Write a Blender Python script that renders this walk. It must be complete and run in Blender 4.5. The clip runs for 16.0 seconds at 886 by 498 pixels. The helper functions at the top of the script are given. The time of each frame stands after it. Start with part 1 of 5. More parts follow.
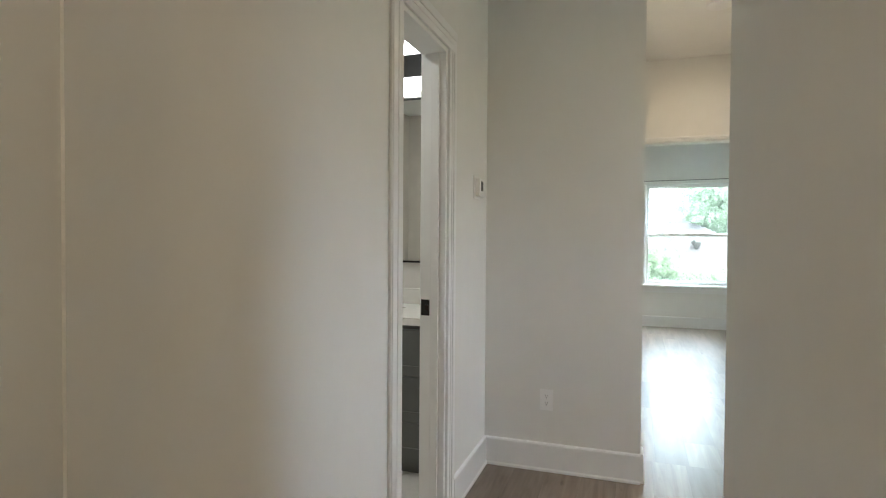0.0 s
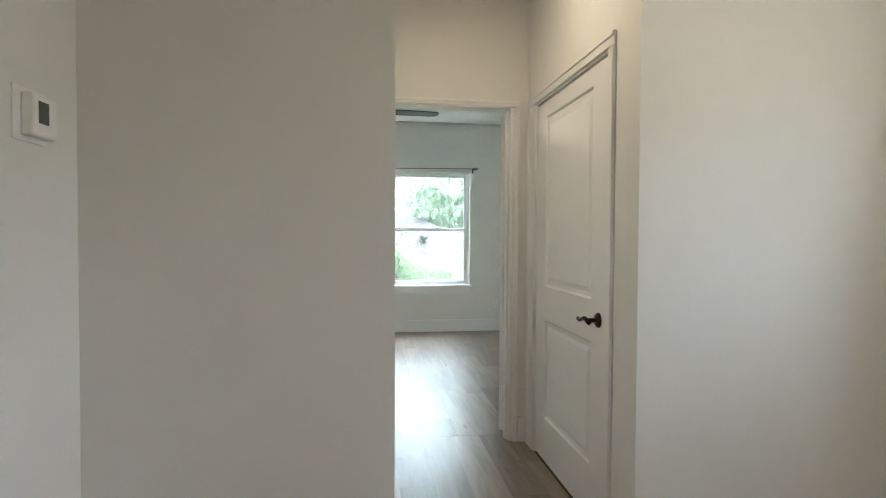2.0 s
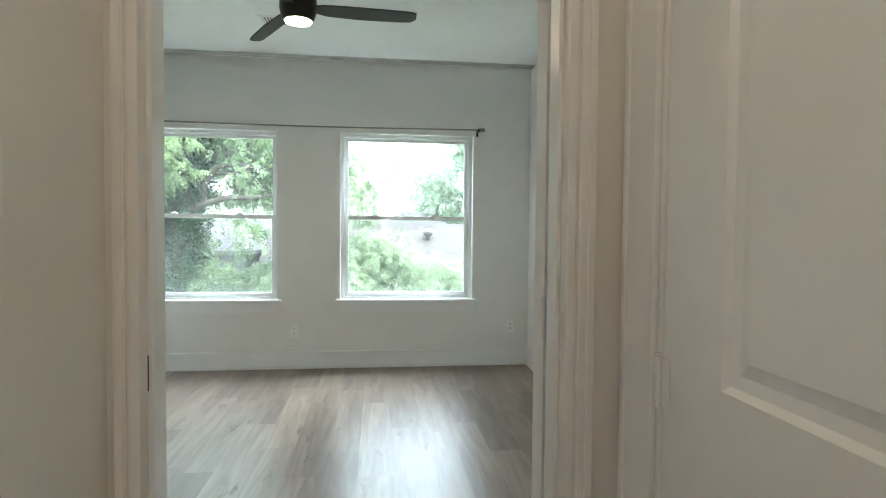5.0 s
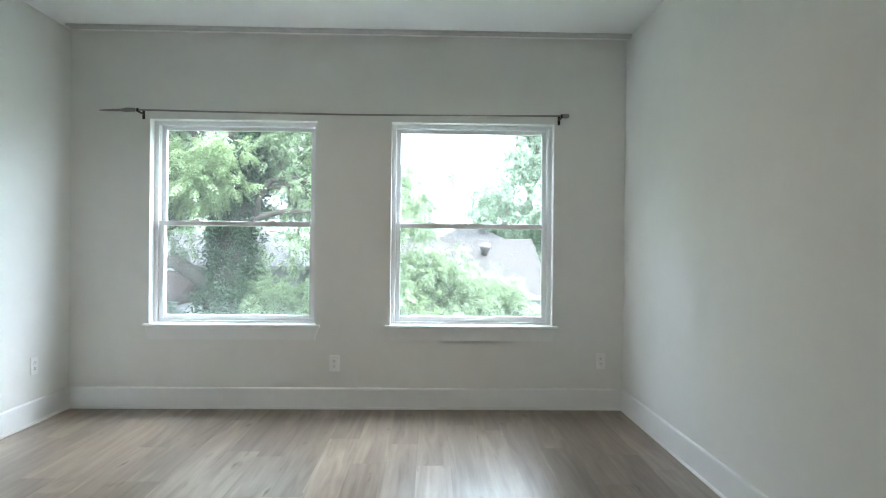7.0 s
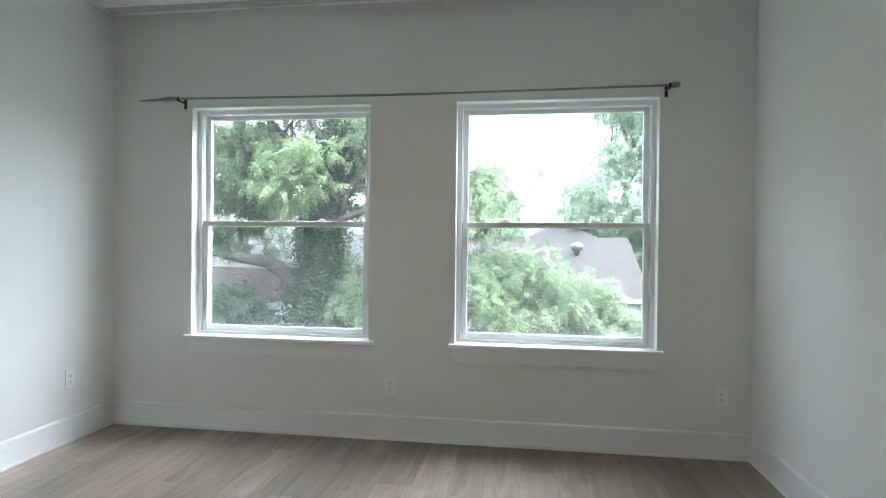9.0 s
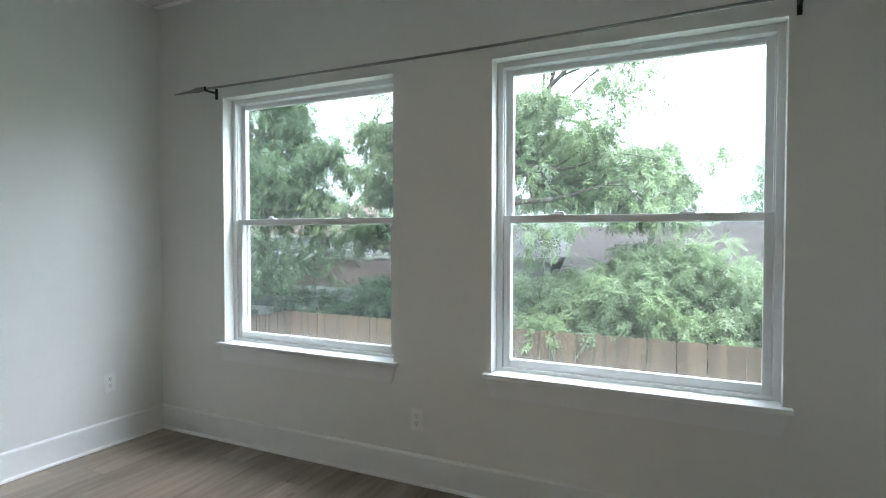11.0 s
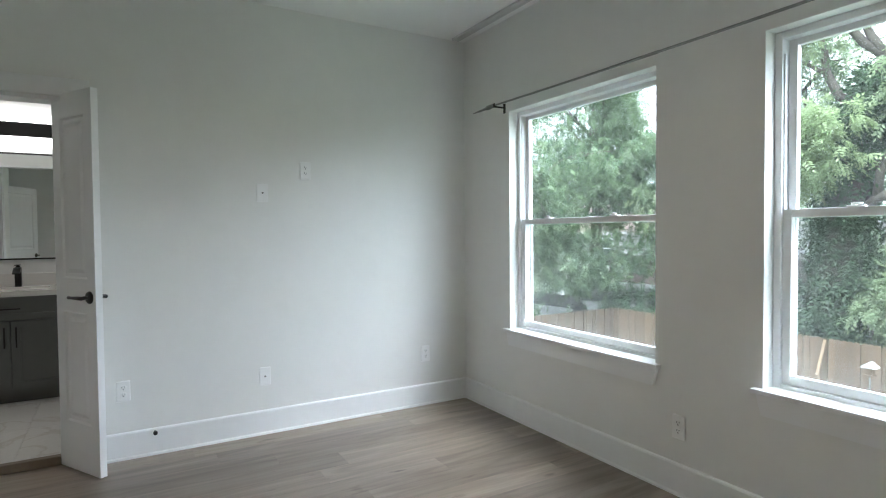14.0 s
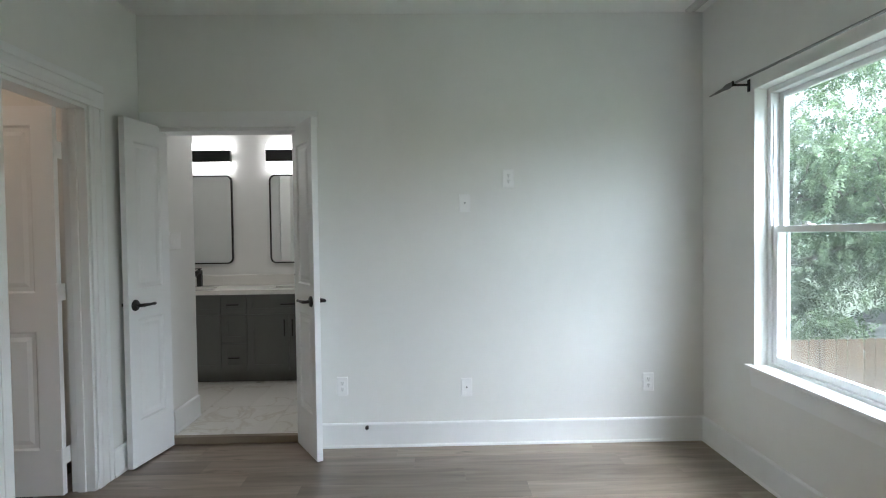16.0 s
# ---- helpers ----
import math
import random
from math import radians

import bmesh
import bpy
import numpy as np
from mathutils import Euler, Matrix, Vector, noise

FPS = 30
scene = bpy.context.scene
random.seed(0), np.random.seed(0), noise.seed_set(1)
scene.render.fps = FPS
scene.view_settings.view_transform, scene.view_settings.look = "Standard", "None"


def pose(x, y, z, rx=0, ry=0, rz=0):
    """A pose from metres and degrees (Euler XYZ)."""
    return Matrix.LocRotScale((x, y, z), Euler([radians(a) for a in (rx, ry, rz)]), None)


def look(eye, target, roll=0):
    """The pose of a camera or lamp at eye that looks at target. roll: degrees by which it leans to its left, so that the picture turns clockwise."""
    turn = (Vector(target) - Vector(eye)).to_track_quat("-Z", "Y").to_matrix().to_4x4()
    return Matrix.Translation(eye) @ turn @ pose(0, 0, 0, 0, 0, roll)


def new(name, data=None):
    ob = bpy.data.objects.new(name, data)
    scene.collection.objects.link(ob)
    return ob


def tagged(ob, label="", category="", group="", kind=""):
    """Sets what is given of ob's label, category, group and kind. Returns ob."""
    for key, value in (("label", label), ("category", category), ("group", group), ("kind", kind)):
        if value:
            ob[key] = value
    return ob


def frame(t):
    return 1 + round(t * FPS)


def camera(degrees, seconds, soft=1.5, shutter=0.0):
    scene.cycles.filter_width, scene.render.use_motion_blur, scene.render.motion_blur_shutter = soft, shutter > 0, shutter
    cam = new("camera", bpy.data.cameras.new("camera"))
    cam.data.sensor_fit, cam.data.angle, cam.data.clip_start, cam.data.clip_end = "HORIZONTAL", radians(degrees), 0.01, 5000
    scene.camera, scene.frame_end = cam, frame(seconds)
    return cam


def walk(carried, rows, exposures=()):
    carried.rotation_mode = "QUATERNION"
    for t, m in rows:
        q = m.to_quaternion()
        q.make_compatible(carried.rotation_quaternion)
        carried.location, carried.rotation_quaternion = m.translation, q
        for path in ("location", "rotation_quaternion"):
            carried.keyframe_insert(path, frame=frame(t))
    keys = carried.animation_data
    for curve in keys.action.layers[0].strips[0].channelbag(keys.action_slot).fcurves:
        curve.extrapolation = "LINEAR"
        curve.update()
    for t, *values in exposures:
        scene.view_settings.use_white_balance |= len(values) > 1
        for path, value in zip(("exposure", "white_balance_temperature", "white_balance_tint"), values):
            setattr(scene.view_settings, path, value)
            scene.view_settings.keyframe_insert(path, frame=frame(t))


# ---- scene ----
cam = camera(76.6, 16.0, soft=1.1)
PATH = [
    (0, (0.178, 1.163, 1.285), (-0.466, 3.056, 1.245), 0.4),
    (0.5, (0.147, 1.46, 1.28), (-0.257, 3.418, 1.24), 0.5),
    (1, (0.083, 1.887, 1.275), (-0.124, 3.877, 1.253), -0.3),
    (1.5, (0.078, 2.286, 1.273), (0.098, 4.285, 1.236), -0.1),
    (2, (0.141, 2.653, 1.288), (0.414, 4.634, 1.235), 0.3),
    (2.5, (0.221, 2.943, 1.28), (0.77, 4.865, 1.243), 1.0),
    (3, (0.369, 3.309, 1.278), (0.975, 5.214, 1.226), 0.9),
    (3.5, (0.473, 3.68, 1.277), (1.048, 5.594, 1.203), 0.8),
    (4, (0.583, 4.096, 1.263), (1.050, 6.04, 1.195), 0.4),
    (4.5, (0.633, 4.52, 1.248), (0.977, 6.49, 1.182), 0.5),
    (5, (0.631, 4.918, 1.232), (0.869, 6.903, 1.169), 0.5),
    (7.5, (0.609, 6.087, 1.191), (0.598, 8.087, 1.188), 0.6),
    (8, (0.636, 6.291, 1.202), (0.545, 8.289, 1.191), 0.6),
    (8.5, (0.682, 6.405, 1.208), (0.501, 8.396, 1.194), 0.6),
    (9, (0.72, 6.573, 1.224), (0.443, 8.554, 1.208), 0.6),
    (11.5, (1.53, 7.581, 1.285), (0.501, 9.295, 1.229), 0.1),
    (12, (1.721, 7.544, 1.292), (0.552, 9.166, 1.237), 0.2),
    (12.5, (1.727, 7.432, 1.296), (0.397, 8.925, 1.238), -0.2),
    (13, (1.745, 7.432, 1.295), (0.291, 8.804, 1.235), -0.2),
    (13.5, (1.706, 7.523, 1.285), (0.156, 8.785, 1.222), -0.3),
    (14, (1.664, 7.669, 1.283), (-0.064, 8.675, 1.223), -0.5),
    (14.5, (1.629, 7.736, 1.288), (-0.218, 8.502, 1.23), -0.6),
    (15, (1.547, 7.836, 1.309), (-0.381, 8.364, 1.257), -0.6),
    (15.5, (1.511, 7.986, 1.351), (-0.464, 8.292, 1.292), -0.6),
    (16, (1.553, 8.26, 1.342), (-0.446, 8.302, 1.292), -0.8),
]
walk(cam, [(t, look(eye, target, roll)) for t, eye, target, roll in PATH],
     exposures=[(0, 4.28, 5560, 4), (1.0, 4.18, 5620, 5), (2.0, 4.08, 5560, 4), (3.4, 3.86, 5620, 4), (5.0, 3.93, 5600, 5), (7.5, 3.76, 5510, 8), (9.2, 3.46, 5530, 8), (11.5, 3.06, 5600, 9), (12.5, 3.19, 5620, 9), (13.5, 3.37, 5600, 10), (16, 3.53, 5580, 10)])

# ---- light ----
CEIL = 2.73
world = bpy.data.worlds.new("world")
scene.world = world
world.use_nodes = True
wn, wl = world.node_tree.nodes, world.node_tree.links
sky = wn.new("ShaderNodeTexSky")
sky.sky_type = "NISHITA"
sky.sun_disc = False
sky.sun_elevation, sky.sun_rotation = radians(58), radians(40)
sky.dust_density, sky.ozone_density = 4.0, 1.0
grey = wn.new("ShaderNodeHueSaturation")
grey.inputs["Saturation"].default_value = 0.12
wl.new(sky.outputs[0], grey.inputs["Color"])
wl.new(grey.outputs[0], wn["Background"].inputs["Color"])
wn["Background"].inputs["Strength"].default_value = 0.15
sun = new("sun", bpy.data.lights.new("sun", "SUN"))
sun.data.energy, sun.data.angle, sun.data.color = 1.5, radians(15), (1.0, 0.97, 0.92)
sun.matrix_world = look((6, 4, 30), (0, 16, 0))


def lamp(name, kind, m, watts, size, color, spread=180):
    ob = new(name, bpy.data.lights.new(name, kind))
    ob.data.energy, ob.data.color = watts, color
    if kind == "AREA":
        ob.data.shape, ob.data.size, ob.data.spread = "DISK", size, radians(spread)
    else:
        ob.data.shadow_soft_size = size
    ob.matrix_world = m
    return ob


WARM = (1.0, 0.71, 0.44)
SOFT = (1.0, 0.90, 0.76)
# lamps at y 0.4 and y 3.6 are added fill without a known source
for x, y, w in ((0.66, 5.0, 0.37), (0.12, 0.4, 0.46), (1.4, 3.6, 0.54)):
    lamp("downlight_and_fill_lamp", "AREA", pose(x, y, CEIL - 0.02), w, 0.12, WARM)
lamp("closet_lamp", "AREA", pose(-0.9, 5.5, CEIL - 0.02), 0.4, 0.12, (1.0, 0.68, 0.44))
lamp("fan_lamp", "AREA", pose(0.187, 8.22, 2.405), 0.4, 0.13, WARM)

# ---- materials ----


def material(name, base, rough=0.5, metal=0.0, vary=0.06, grain=40.0, bump=0.05, fine=400.0, island=0.0, piece=0.0, coat=0.0, spec=0.5):
    """A plain surface: base colour with stains at a large scale and grain at a small one, and a fine relief."""
    m = bpy.data.materials.new(name)
    m.use_nodes = True
    n, l = m.node_tree.nodes, m.node_tree.links
    b = n["Principled BSDF"]
    b.inputs["Roughness"].default_value, b.inputs["Metallic"].default_value = rough, metal
    b.inputs["Coat Weight"].default_value = coat
    b.inputs["Specular IOR Level"].default_value = spec
    co = n.new("ShaderNodeTexCoord")
    big, small = n.new("ShaderNodeTexNoise"), n.new("ShaderNodeTexNoise")
    big.inputs["Scale"].default_value, small.inputs["Scale"].default_value = 1.7, grain
    big.inputs["Detail"].default_value = small.inputs["Detail"].default_value = 4
    l.new(co.outputs["Object"], big.inputs["Vector"])
    l.new(co.outputs["Object"], small.inputs["Vector"])
    add = n.new("ShaderNodeMath")
    add.operation = "ADD"
    l.new(big.outputs["Fac"], add.inputs[0])
    l.new(small.outputs["Fac"], add.inputs[1])
    val = n.new("ShaderNodeMapRange")
    val.inputs["From Min"].default_value, val.inputs["From Max"].default_value = 0.6, 1.4
    val.inputs["To Min"].default_value, val.inputs["To Max"].default_value = 1 - vary, 1 + vary
    l.new(add.outputs[0], val.inputs["Value"])
    last = val.outputs[0]
    for amount, node, out in ((island, "ShaderNodeNewGeometry", "Random Per Island"), (piece, "ShaderNodeObjectInfo", "Random")):
        if amount:
            src, mr, mul = n.new(node), n.new("ShaderNodeMapRange"), n.new("ShaderNodeMath")
            mul.operation = "MULTIPLY"
            mr.inputs["To Min"].default_value, mr.inputs["To Max"].default_value = 1 - amount, 1 + amount
            l.new(src.outputs[out], mr.inputs["Value"])
            l.new(mr.outputs[0], mul.inputs[0])
            l.new(last, mul.inputs[1])
            last = mul.outputs[0]
    hsv = n.new("ShaderNodeHueSaturation")
    hsv.inputs["Color"].default_value = (*base, 1)
    l.new(last, hsv.inputs["Value"])
    l.new(hsv.outputs[0], b.inputs["Base Color"])
    rr = n.new("ShaderNodeMapRange")
    rr.inputs["To Min"].default_value, rr.inputs["To Max"].default_value = max(0.02, rough - 0.07), min(1, rough + 0.07)
    l.new(big.outputs["Fac"], rr.inputs["Value"])
    l.new(rr.outputs[0], b.inputs["Roughness"])
    if bump:
        tex, bp = n.new("ShaderNodeTexNoise"), n.new("ShaderNodeBump")
        tex.inputs["Scale"].default_value, tex.inputs["Detail"].default_value = fine, 3
        l.new(co.outputs["Object"], tex.inputs["Vector"])
        bp.inputs["Strength"].default_value, bp.inputs["Distance"].default_value = bump, 0.002
        l.new(tex.outputs["Fac"], bp.inputs["Height"])
        l.new(bp.outputs[0], b.inputs["Normal"])
    return m


def plank_material():
    """Grey-brown oak planks: grain stretched along the plank, knots, and a tone for each plank."""
    m = bpy.data.materials.new("oak_plank")
    m.use_nodes = True
    n, l = m.node_tree.nodes, m.node_tree.links
    b = n["Principled BSDF"]
    co, info = n.new("ShaderNodeTexCoord"), n.new("ShaderNodeObjectInfo")
    shift = n.new("ShaderNodeVectorMath")
    shift.operation = "MULTIPLY_ADD"
    shift.inputs[1].default_value = (37.0, 53.0, 11.0)
    l.new(info.outputs["Random"], shift.inputs[0])
    l.new(co.outputs["Object"], shift.inputs[2])
    mp = n.new("ShaderNodeMapping")
    mp.inputs["Scale"].default_value = (9.0, 0.9, 1.0)
    l.new(shift.outputs[0], mp.inputs["Vector"])
    g1 = n.new("ShaderNodeTexNoise")
    g1.inputs["Scale"].default_value, g1.inputs["Detail"].default_value, g1.inputs["Distortion"].default_value = 1.4, 8, 1.2
    l.new(mp.outputs[0], g1.inputs["Vector"])
    mp2 = n.new("ShaderNodeMapping")
    mp2.inputs["Scale"].default_value = (75.0, 2.6, 1.0)
    l.new(shift.outputs[0], mp2.inputs["Vector"])
    g2 = n.new("ShaderNodeTexNoise")
    g2.inputs["Scale"].default_value, g2.inputs["Detail"].default_value = 1.0, 4
    l.new(mp2.outputs[0], g2.inputs["Vector"])
    ramp = n.new("ShaderNodeValToRGB")
    e = ramp.color_ramp.elements
    e[0].position, e[0].color = 0.25, (0.11, 0.08, 0.058, 1)
    e[1].position, e[1].color = 0.74, (0.33, 0.27, 0.215, 1)
    mid = e.new(0.5)
    mid.color = (0.225, 0.176, 0.136, 1)
    mix = n.new("ShaderNodeMix")
    mix.inputs["Factor"].default_value = 0.24
    l.new(g1.outputs["Fac"], mix.inputs["A"])
    l.new(g2.outputs["Fac"], mix.inputs["B"])
    l.new(mix.outputs[0], ramp.inputs["Fac"])
    tone, hsv = n.new("ShaderNodeMapRange"), n.new("ShaderNodeHueSaturation")
    tone.inputs["To Min"].default_value, tone.inputs["To Max"].default_value = 0.68, 1.26
    l.new(info.outputs["Random"], tone.inputs["Value"])
    l.new(tone.outputs[0], hsv.inputs["Value"])
    mp3 = n.new("ShaderNodeMapping")
    mp3.inputs["Scale"].default_value = (15.0, 4.0, 1.0)
    l.new(shift.outputs[0], mp3.inputs["Vector"])
    knot, spot, dark = n.new("ShaderNodeTexNoise"), n.new("ShaderNodeMapRange"), n.new("ShaderNodeMix")
    knot.inputs["Scale"].default_value, knot.inputs["Detail"].default_value = 1.0, 3
    l.new(mp3.outputs[0], knot.inputs["Vector"])
    spot.inputs["From Min"].default_value, spot.inputs["From Max"].default_value = 0.65, 0.76
    l.new(knot.outputs["Fac"], spot.inputs["Value"])
    dark.data_type = "RGBA"
    dark.inputs["B"].default_value = (0.085, 0.058, 0.040, 1)
    l.new(spot.outputs[0], dark.inputs["Factor"])
    l.new(ramp.outputs[0], hsv.inputs["Color"])
    l.new(hsv.outputs[0], dark.inputs["A"])
    l.new(dark.outputs["Result"], b.inputs["Base Color"])
    rr = n.new("ShaderNodeMapRange")
    rr.inputs["To Min"].default_value, rr.inputs["To Max"].default_value = 0.26, 0.38
    l.new(g2.outputs["Fac"], rr.inputs["Value"])
    l.new(rr.outputs[0], b.inputs["Roughness"])
    bp = n.new("ShaderNodeBump")
    b.inputs["Coat Weight"].default_value, b.inputs["Coat Roughness"].default_value = 0.2, 0.32
    bp.inputs["Strength"].default_value, bp.inputs["Distance"].default_value = 0.12, 0.001
    l.new(g2.outputs["Fac"], bp.inputs["Height"])
    l.new(bp.outputs[0], b.inputs["Normal"])
    return m


def marble_material():
    m = material("marble_tile", (0.78, 0.76, 0.72), 0.3, vary=0.05, bump=0.0, piece=0.04)
    n, l = m.node_tree.nodes, m.node_tree.links
    b = n["Principled BSDF"]
    co, info, shift = n.new("ShaderNodeTexCoord"), n.new("ShaderNodeObjectInfo"), n.new("ShaderNodeVectorMath")
    shift.operation = "MULTIPLY_ADD"
    shift.inputs[1].default_value = (7.0, 13.0, 5.0)
    l.new(info.outputs["Random"], shift.inputs[0])
    l.new(co.outputs["Object"], shift.inputs[2])
    tex = n.new("ShaderNodeTexNoise")
    tex.inputs["Scale"].default_value, tex.inputs["Detail"].default_value, tex.inputs["Distortion"].default_value = 1.6, 6, 1.5
    l.new(shift.outputs[0], tex.inputs["Vector"])
    ramp = n.new("ShaderNodeValToRGB")
    e = ramp.color_ramp.elements
    e[0].position, e[0].color = 0.47, (1, 1, 1, 1)
    e[1].position, e[1].color = 0.53, (1, 1, 1, 1)
    v = e.new(0.5)
    v.color = (0.84, 0.81, 0.77, 1)
    l.new(tex.outputs["Fac"], ramp.inputs["Fac"])
    mul = n.new("ShaderNodeMix")
    mul.data_type, mul.blend_type = "RGBA", "MULTIPLY"
    mul.inputs["Factor"].default_value = 1.0
    old = b.inputs["Base Color"].links[0].from_socket
    l.new(old, mul.inputs["A"])
    l.new(ramp.outputs[0], mul.inputs["B"])
    l.new(mul.outputs["Result"], b.inputs["Base Color"])
    return m


def glow_material(name, color, strength):
    m = bpy.data.materials.new(name)
    m.use_nodes = True
    b = m.node_tree.nodes["Principled BSDF"]
    b.inputs["Base Color"].default_value = (0.9, 0.9, 0.88, 1)
    b.inputs["Emission Color"].default_value = (*color, 1)
    b.inputs["Emission Strength"].default_value = strength
    return m


def glass_material():
    m = bpy.data.materials.new("window_glass")
    m.use_nodes = True
    n, l = m.node_tree.nodes, m.node_tree.links
    n.remove(n["Principled BSDF"])
    clear, gloss, mix = n.new("ShaderNodeBsdfTransparent"), n.new("ShaderNodeBsdfGlossy"), n.new("ShaderNodeMixShader")
    clear.inputs["Color"].default_value = (0.93, 0.96, 0.945, 1)
    gloss.inputs["Roughness"].default_value = 0.0
    facing, power, gain = n.new("ShaderNodeLayerWeight"), n.new("ShaderNodeMath"), n.new("ShaderNodeMath")
    power.operation, gain.operation = "POWER", "MULTIPLY_ADD"
    power.inputs[1].default_value, gain.inputs[1].default_value, gain.inputs[2].default_value = 4.0, 0.4, 0.012
    facing.inputs["Blend"].default_value = 0.5
    l.new(facing.outputs["Facing"], power.inputs[0])
    l.new(power.outputs[0], gain.inputs[0])
    l.new(gain.outputs[0], mix.inputs[0])
    l.new(clear.outputs[0], mix.inputs[1])
    l.new(gloss.outputs[0], mix.inputs[2])
    # thin translucent share that imitates the pale haze over the view
    veil, veil_mix = n.new("ShaderNodeBsdfTranslucent"), n.new("ShaderNodeMixShader")
    veil.inputs["Color"].default_value = (0.85, 0.88, 0.88, 1)
    veil_mix.inputs[0].default_value = 0.010
    l.new(mix.outputs[0], veil_mix.inputs[1])
    l.new(veil.outputs[0], veil_mix.inputs[2])
    l.new(veil_mix.outputs[0], n["Material Output"].inputs["Surface"])
    return m


def leaf_material(name, color, spread=0.25):
    m = material(name, color, 0.5, vary=0.22, grain=2.0, bump=0.0, island=spread, spec=0.5)
    n, l = m.node_tree.nodes, m.node_tree.links
    b = n["Principled BSDF"]
    tr, mix = n.new("ShaderNodeBsdfTranslucent"), n.new("ShaderNodeMixShader")
    mix.inputs[0].default_value = 0.55
    l.new(b.inputs["Base Color"].links[0].from_socket, tr.inputs["Color"])
    l.new(b.outputs[0], mix.inputs[1])
    l.new(tr.outputs[0], mix.inputs[2])
    l.new(mix.outputs[0], n["Material Output"].inputs["Surface"])
    return m


PAINT = material("wall_paint", (0.835, 0.835, 0.81), 0.62, vary=0.018, grain=9, bump=0.10, fine=260)
CEILING = material("ceiling_paint", (0.88, 0.88, 0.86), 0.8, vary=0.015, grain=9, bump=0.12, fine=220)
TRIM = material("trim_paint", (0.875, 0.88, 0.88), 0.34, vary=0.015, grain=14, bump=0.03, fine=150)
VINYL = material("white_vinyl", (0.84, 0.85, 0.85), 0.32, vary=0.015, bump=0.0)
PLASTIC = material("white_plastic", (0.91, 0.91, 0.90), 0.35, vary=0.01, bump=0.0)
SLOT = material("dark_slot", (0.03, 0.03, 0.03), 0.6, vary=0.02, bump=0.0)
BLACK = material("black_metal", (0.018, 0.017, 0.016), 0.38, metal=0.3, vary=0.1, bump=0.02)
BRONZE = material("oiled_bronze", (0.035, 0.027, 0.022), 0.33, metal=0.8, vary=0.2, bump=0.03)
STEEL = material("rod_metal", (0.28, 0.28, 0.27), 0.36, metal=0.9, vary=0.1, bump=0.02)
TRACK = material("track_aluminium", (0.62, 0.62, 0.60), 0.4, metal=0.3, vary=0.04, bump=0.0)
BLADE = material("fan_blade", (0.040, 0.042, 0.040), 0.45, vary=0.15, grain=30, bump=0.03)
OAK = plank_material()
UNDER = material("floor_joint", (0.09, 0.075, 0.06), 0.8, bump=0.0)
MARBLE = marble_material()
GROUT = material("grout", (0.42, 0.40, 0.37), 0.85, bump=0.05)
CABINET = material("grey_cabinet", (0.135, 0.138, 0.128), 0.45, vary=0.04, grain=25, bump=0.02)
COUNTER = material("white_counter", (0.80, 0.78, 0.74), 0.22, vary=0.03, grain=4, bump=0.0)
MIRROR = material("mirror", (0.86, 0.88, 0.87), 0.01, metal=1.0, vary=0.0, bump=0.0)
mb = MIRROR.node_tree.nodes["Principled BSDF"]
MIRROR.node_tree.links.remove(mb.inputs["Roughness"].links[0])
mb.inputs["Roughness"].default_value = 0.0
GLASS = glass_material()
SCREEN = bpy.data.materials.new("insect_screen")
SCREEN.use_nodes = True
sn, sl = SCREEN.node_tree.nodes, SCREEN.node_tree.links
net, hole = sn.new("ShaderNodeMixShader"), sn.new("ShaderNodeBsdfTransparent")
sn["Principled BSDF"].inputs["Base Color"].default_value = (0.36, 0.37, 0.37, 1)
sn["Principled BSDF"].inputs["Roughness"].default_value = 0.7
net.inputs[0].default_value = 0.105
sl.new(hole.outputs[0], net.inputs[1])
sl.new(sn["Principled BSDF"].outputs[0], net.inputs[2])
sl.new(net.outputs[0], sn["Material Output"].inputs["Surface"])
ACRYLIC = glow_material("lit_acrylic", (1.0, 0.90, 0.78), 0.72)
LENS = glow_material("lit_lens", (1.0, 0.80, 0.55), 1.6)
DISPLAY = material("thermostat_display", (0.10, 0.11, 0.10), 0.2, bump=0.0)
GRASS = material("grass", (0.05, 0.062, 0.036), 0.9, vary=0.35, grain=6, bump=0.4, fine=40)
FENCE = material("cedar_fence", (0.112, 0.076, 0.046), 0.8, vary=0.2, grain=7, bump=0.2, fine=60, piece=0.22)
BARK = material("bark", (0.095, 0.082, 0.068), 0.9, vary=0.35, grain=5, bump=0.7, fine=18)
SHINGLE = material("grey_shingle", (0.048, 0.044, 0.045), 0.9, vary=0.35, grain=3, bump=0.4, fine=30, piece=0.2)
SHINGLE_B = material("brown_shingle", (0.078, 0.050, 0.042), 0.9, vary=0.2, grain=5, bump=0.3, fine=30, piece=0.16)
SIDING = material("white_siding", (0.45, 0.45, 0.43), 0.7, vary=0.06, grain=5, bump=0.05)
SHINGLE_C = material("weathered_shingle", (0.041, 0.033, 0.030), 0.9, vary=0.35, grain=4, bump=0.4, fine=30, piece=0.2)
DARKPANE = material("house_pane", (0.05, 0.06, 0.065), 0.1, vary=0.1, bump=0.0)
LEAF_A = leaf_material("leaf_fresh", (0.250, 0.315, 0.180))
LEAF_B = leaf_material("leaf_mid", (0.135, 0.190, 0.098))
LEAF_C = leaf_material("leaf_dark", (0.066, 0.110, 0.056))
LEAF_E = leaf_material("leaf_bright", (0.290, 0.365, 0.185))
# paler leaf colour with the haze of distance painted in
LEAF_HAZED = leaf_material("leaf_far_hazed", (0.31, 0.38, 0.27))

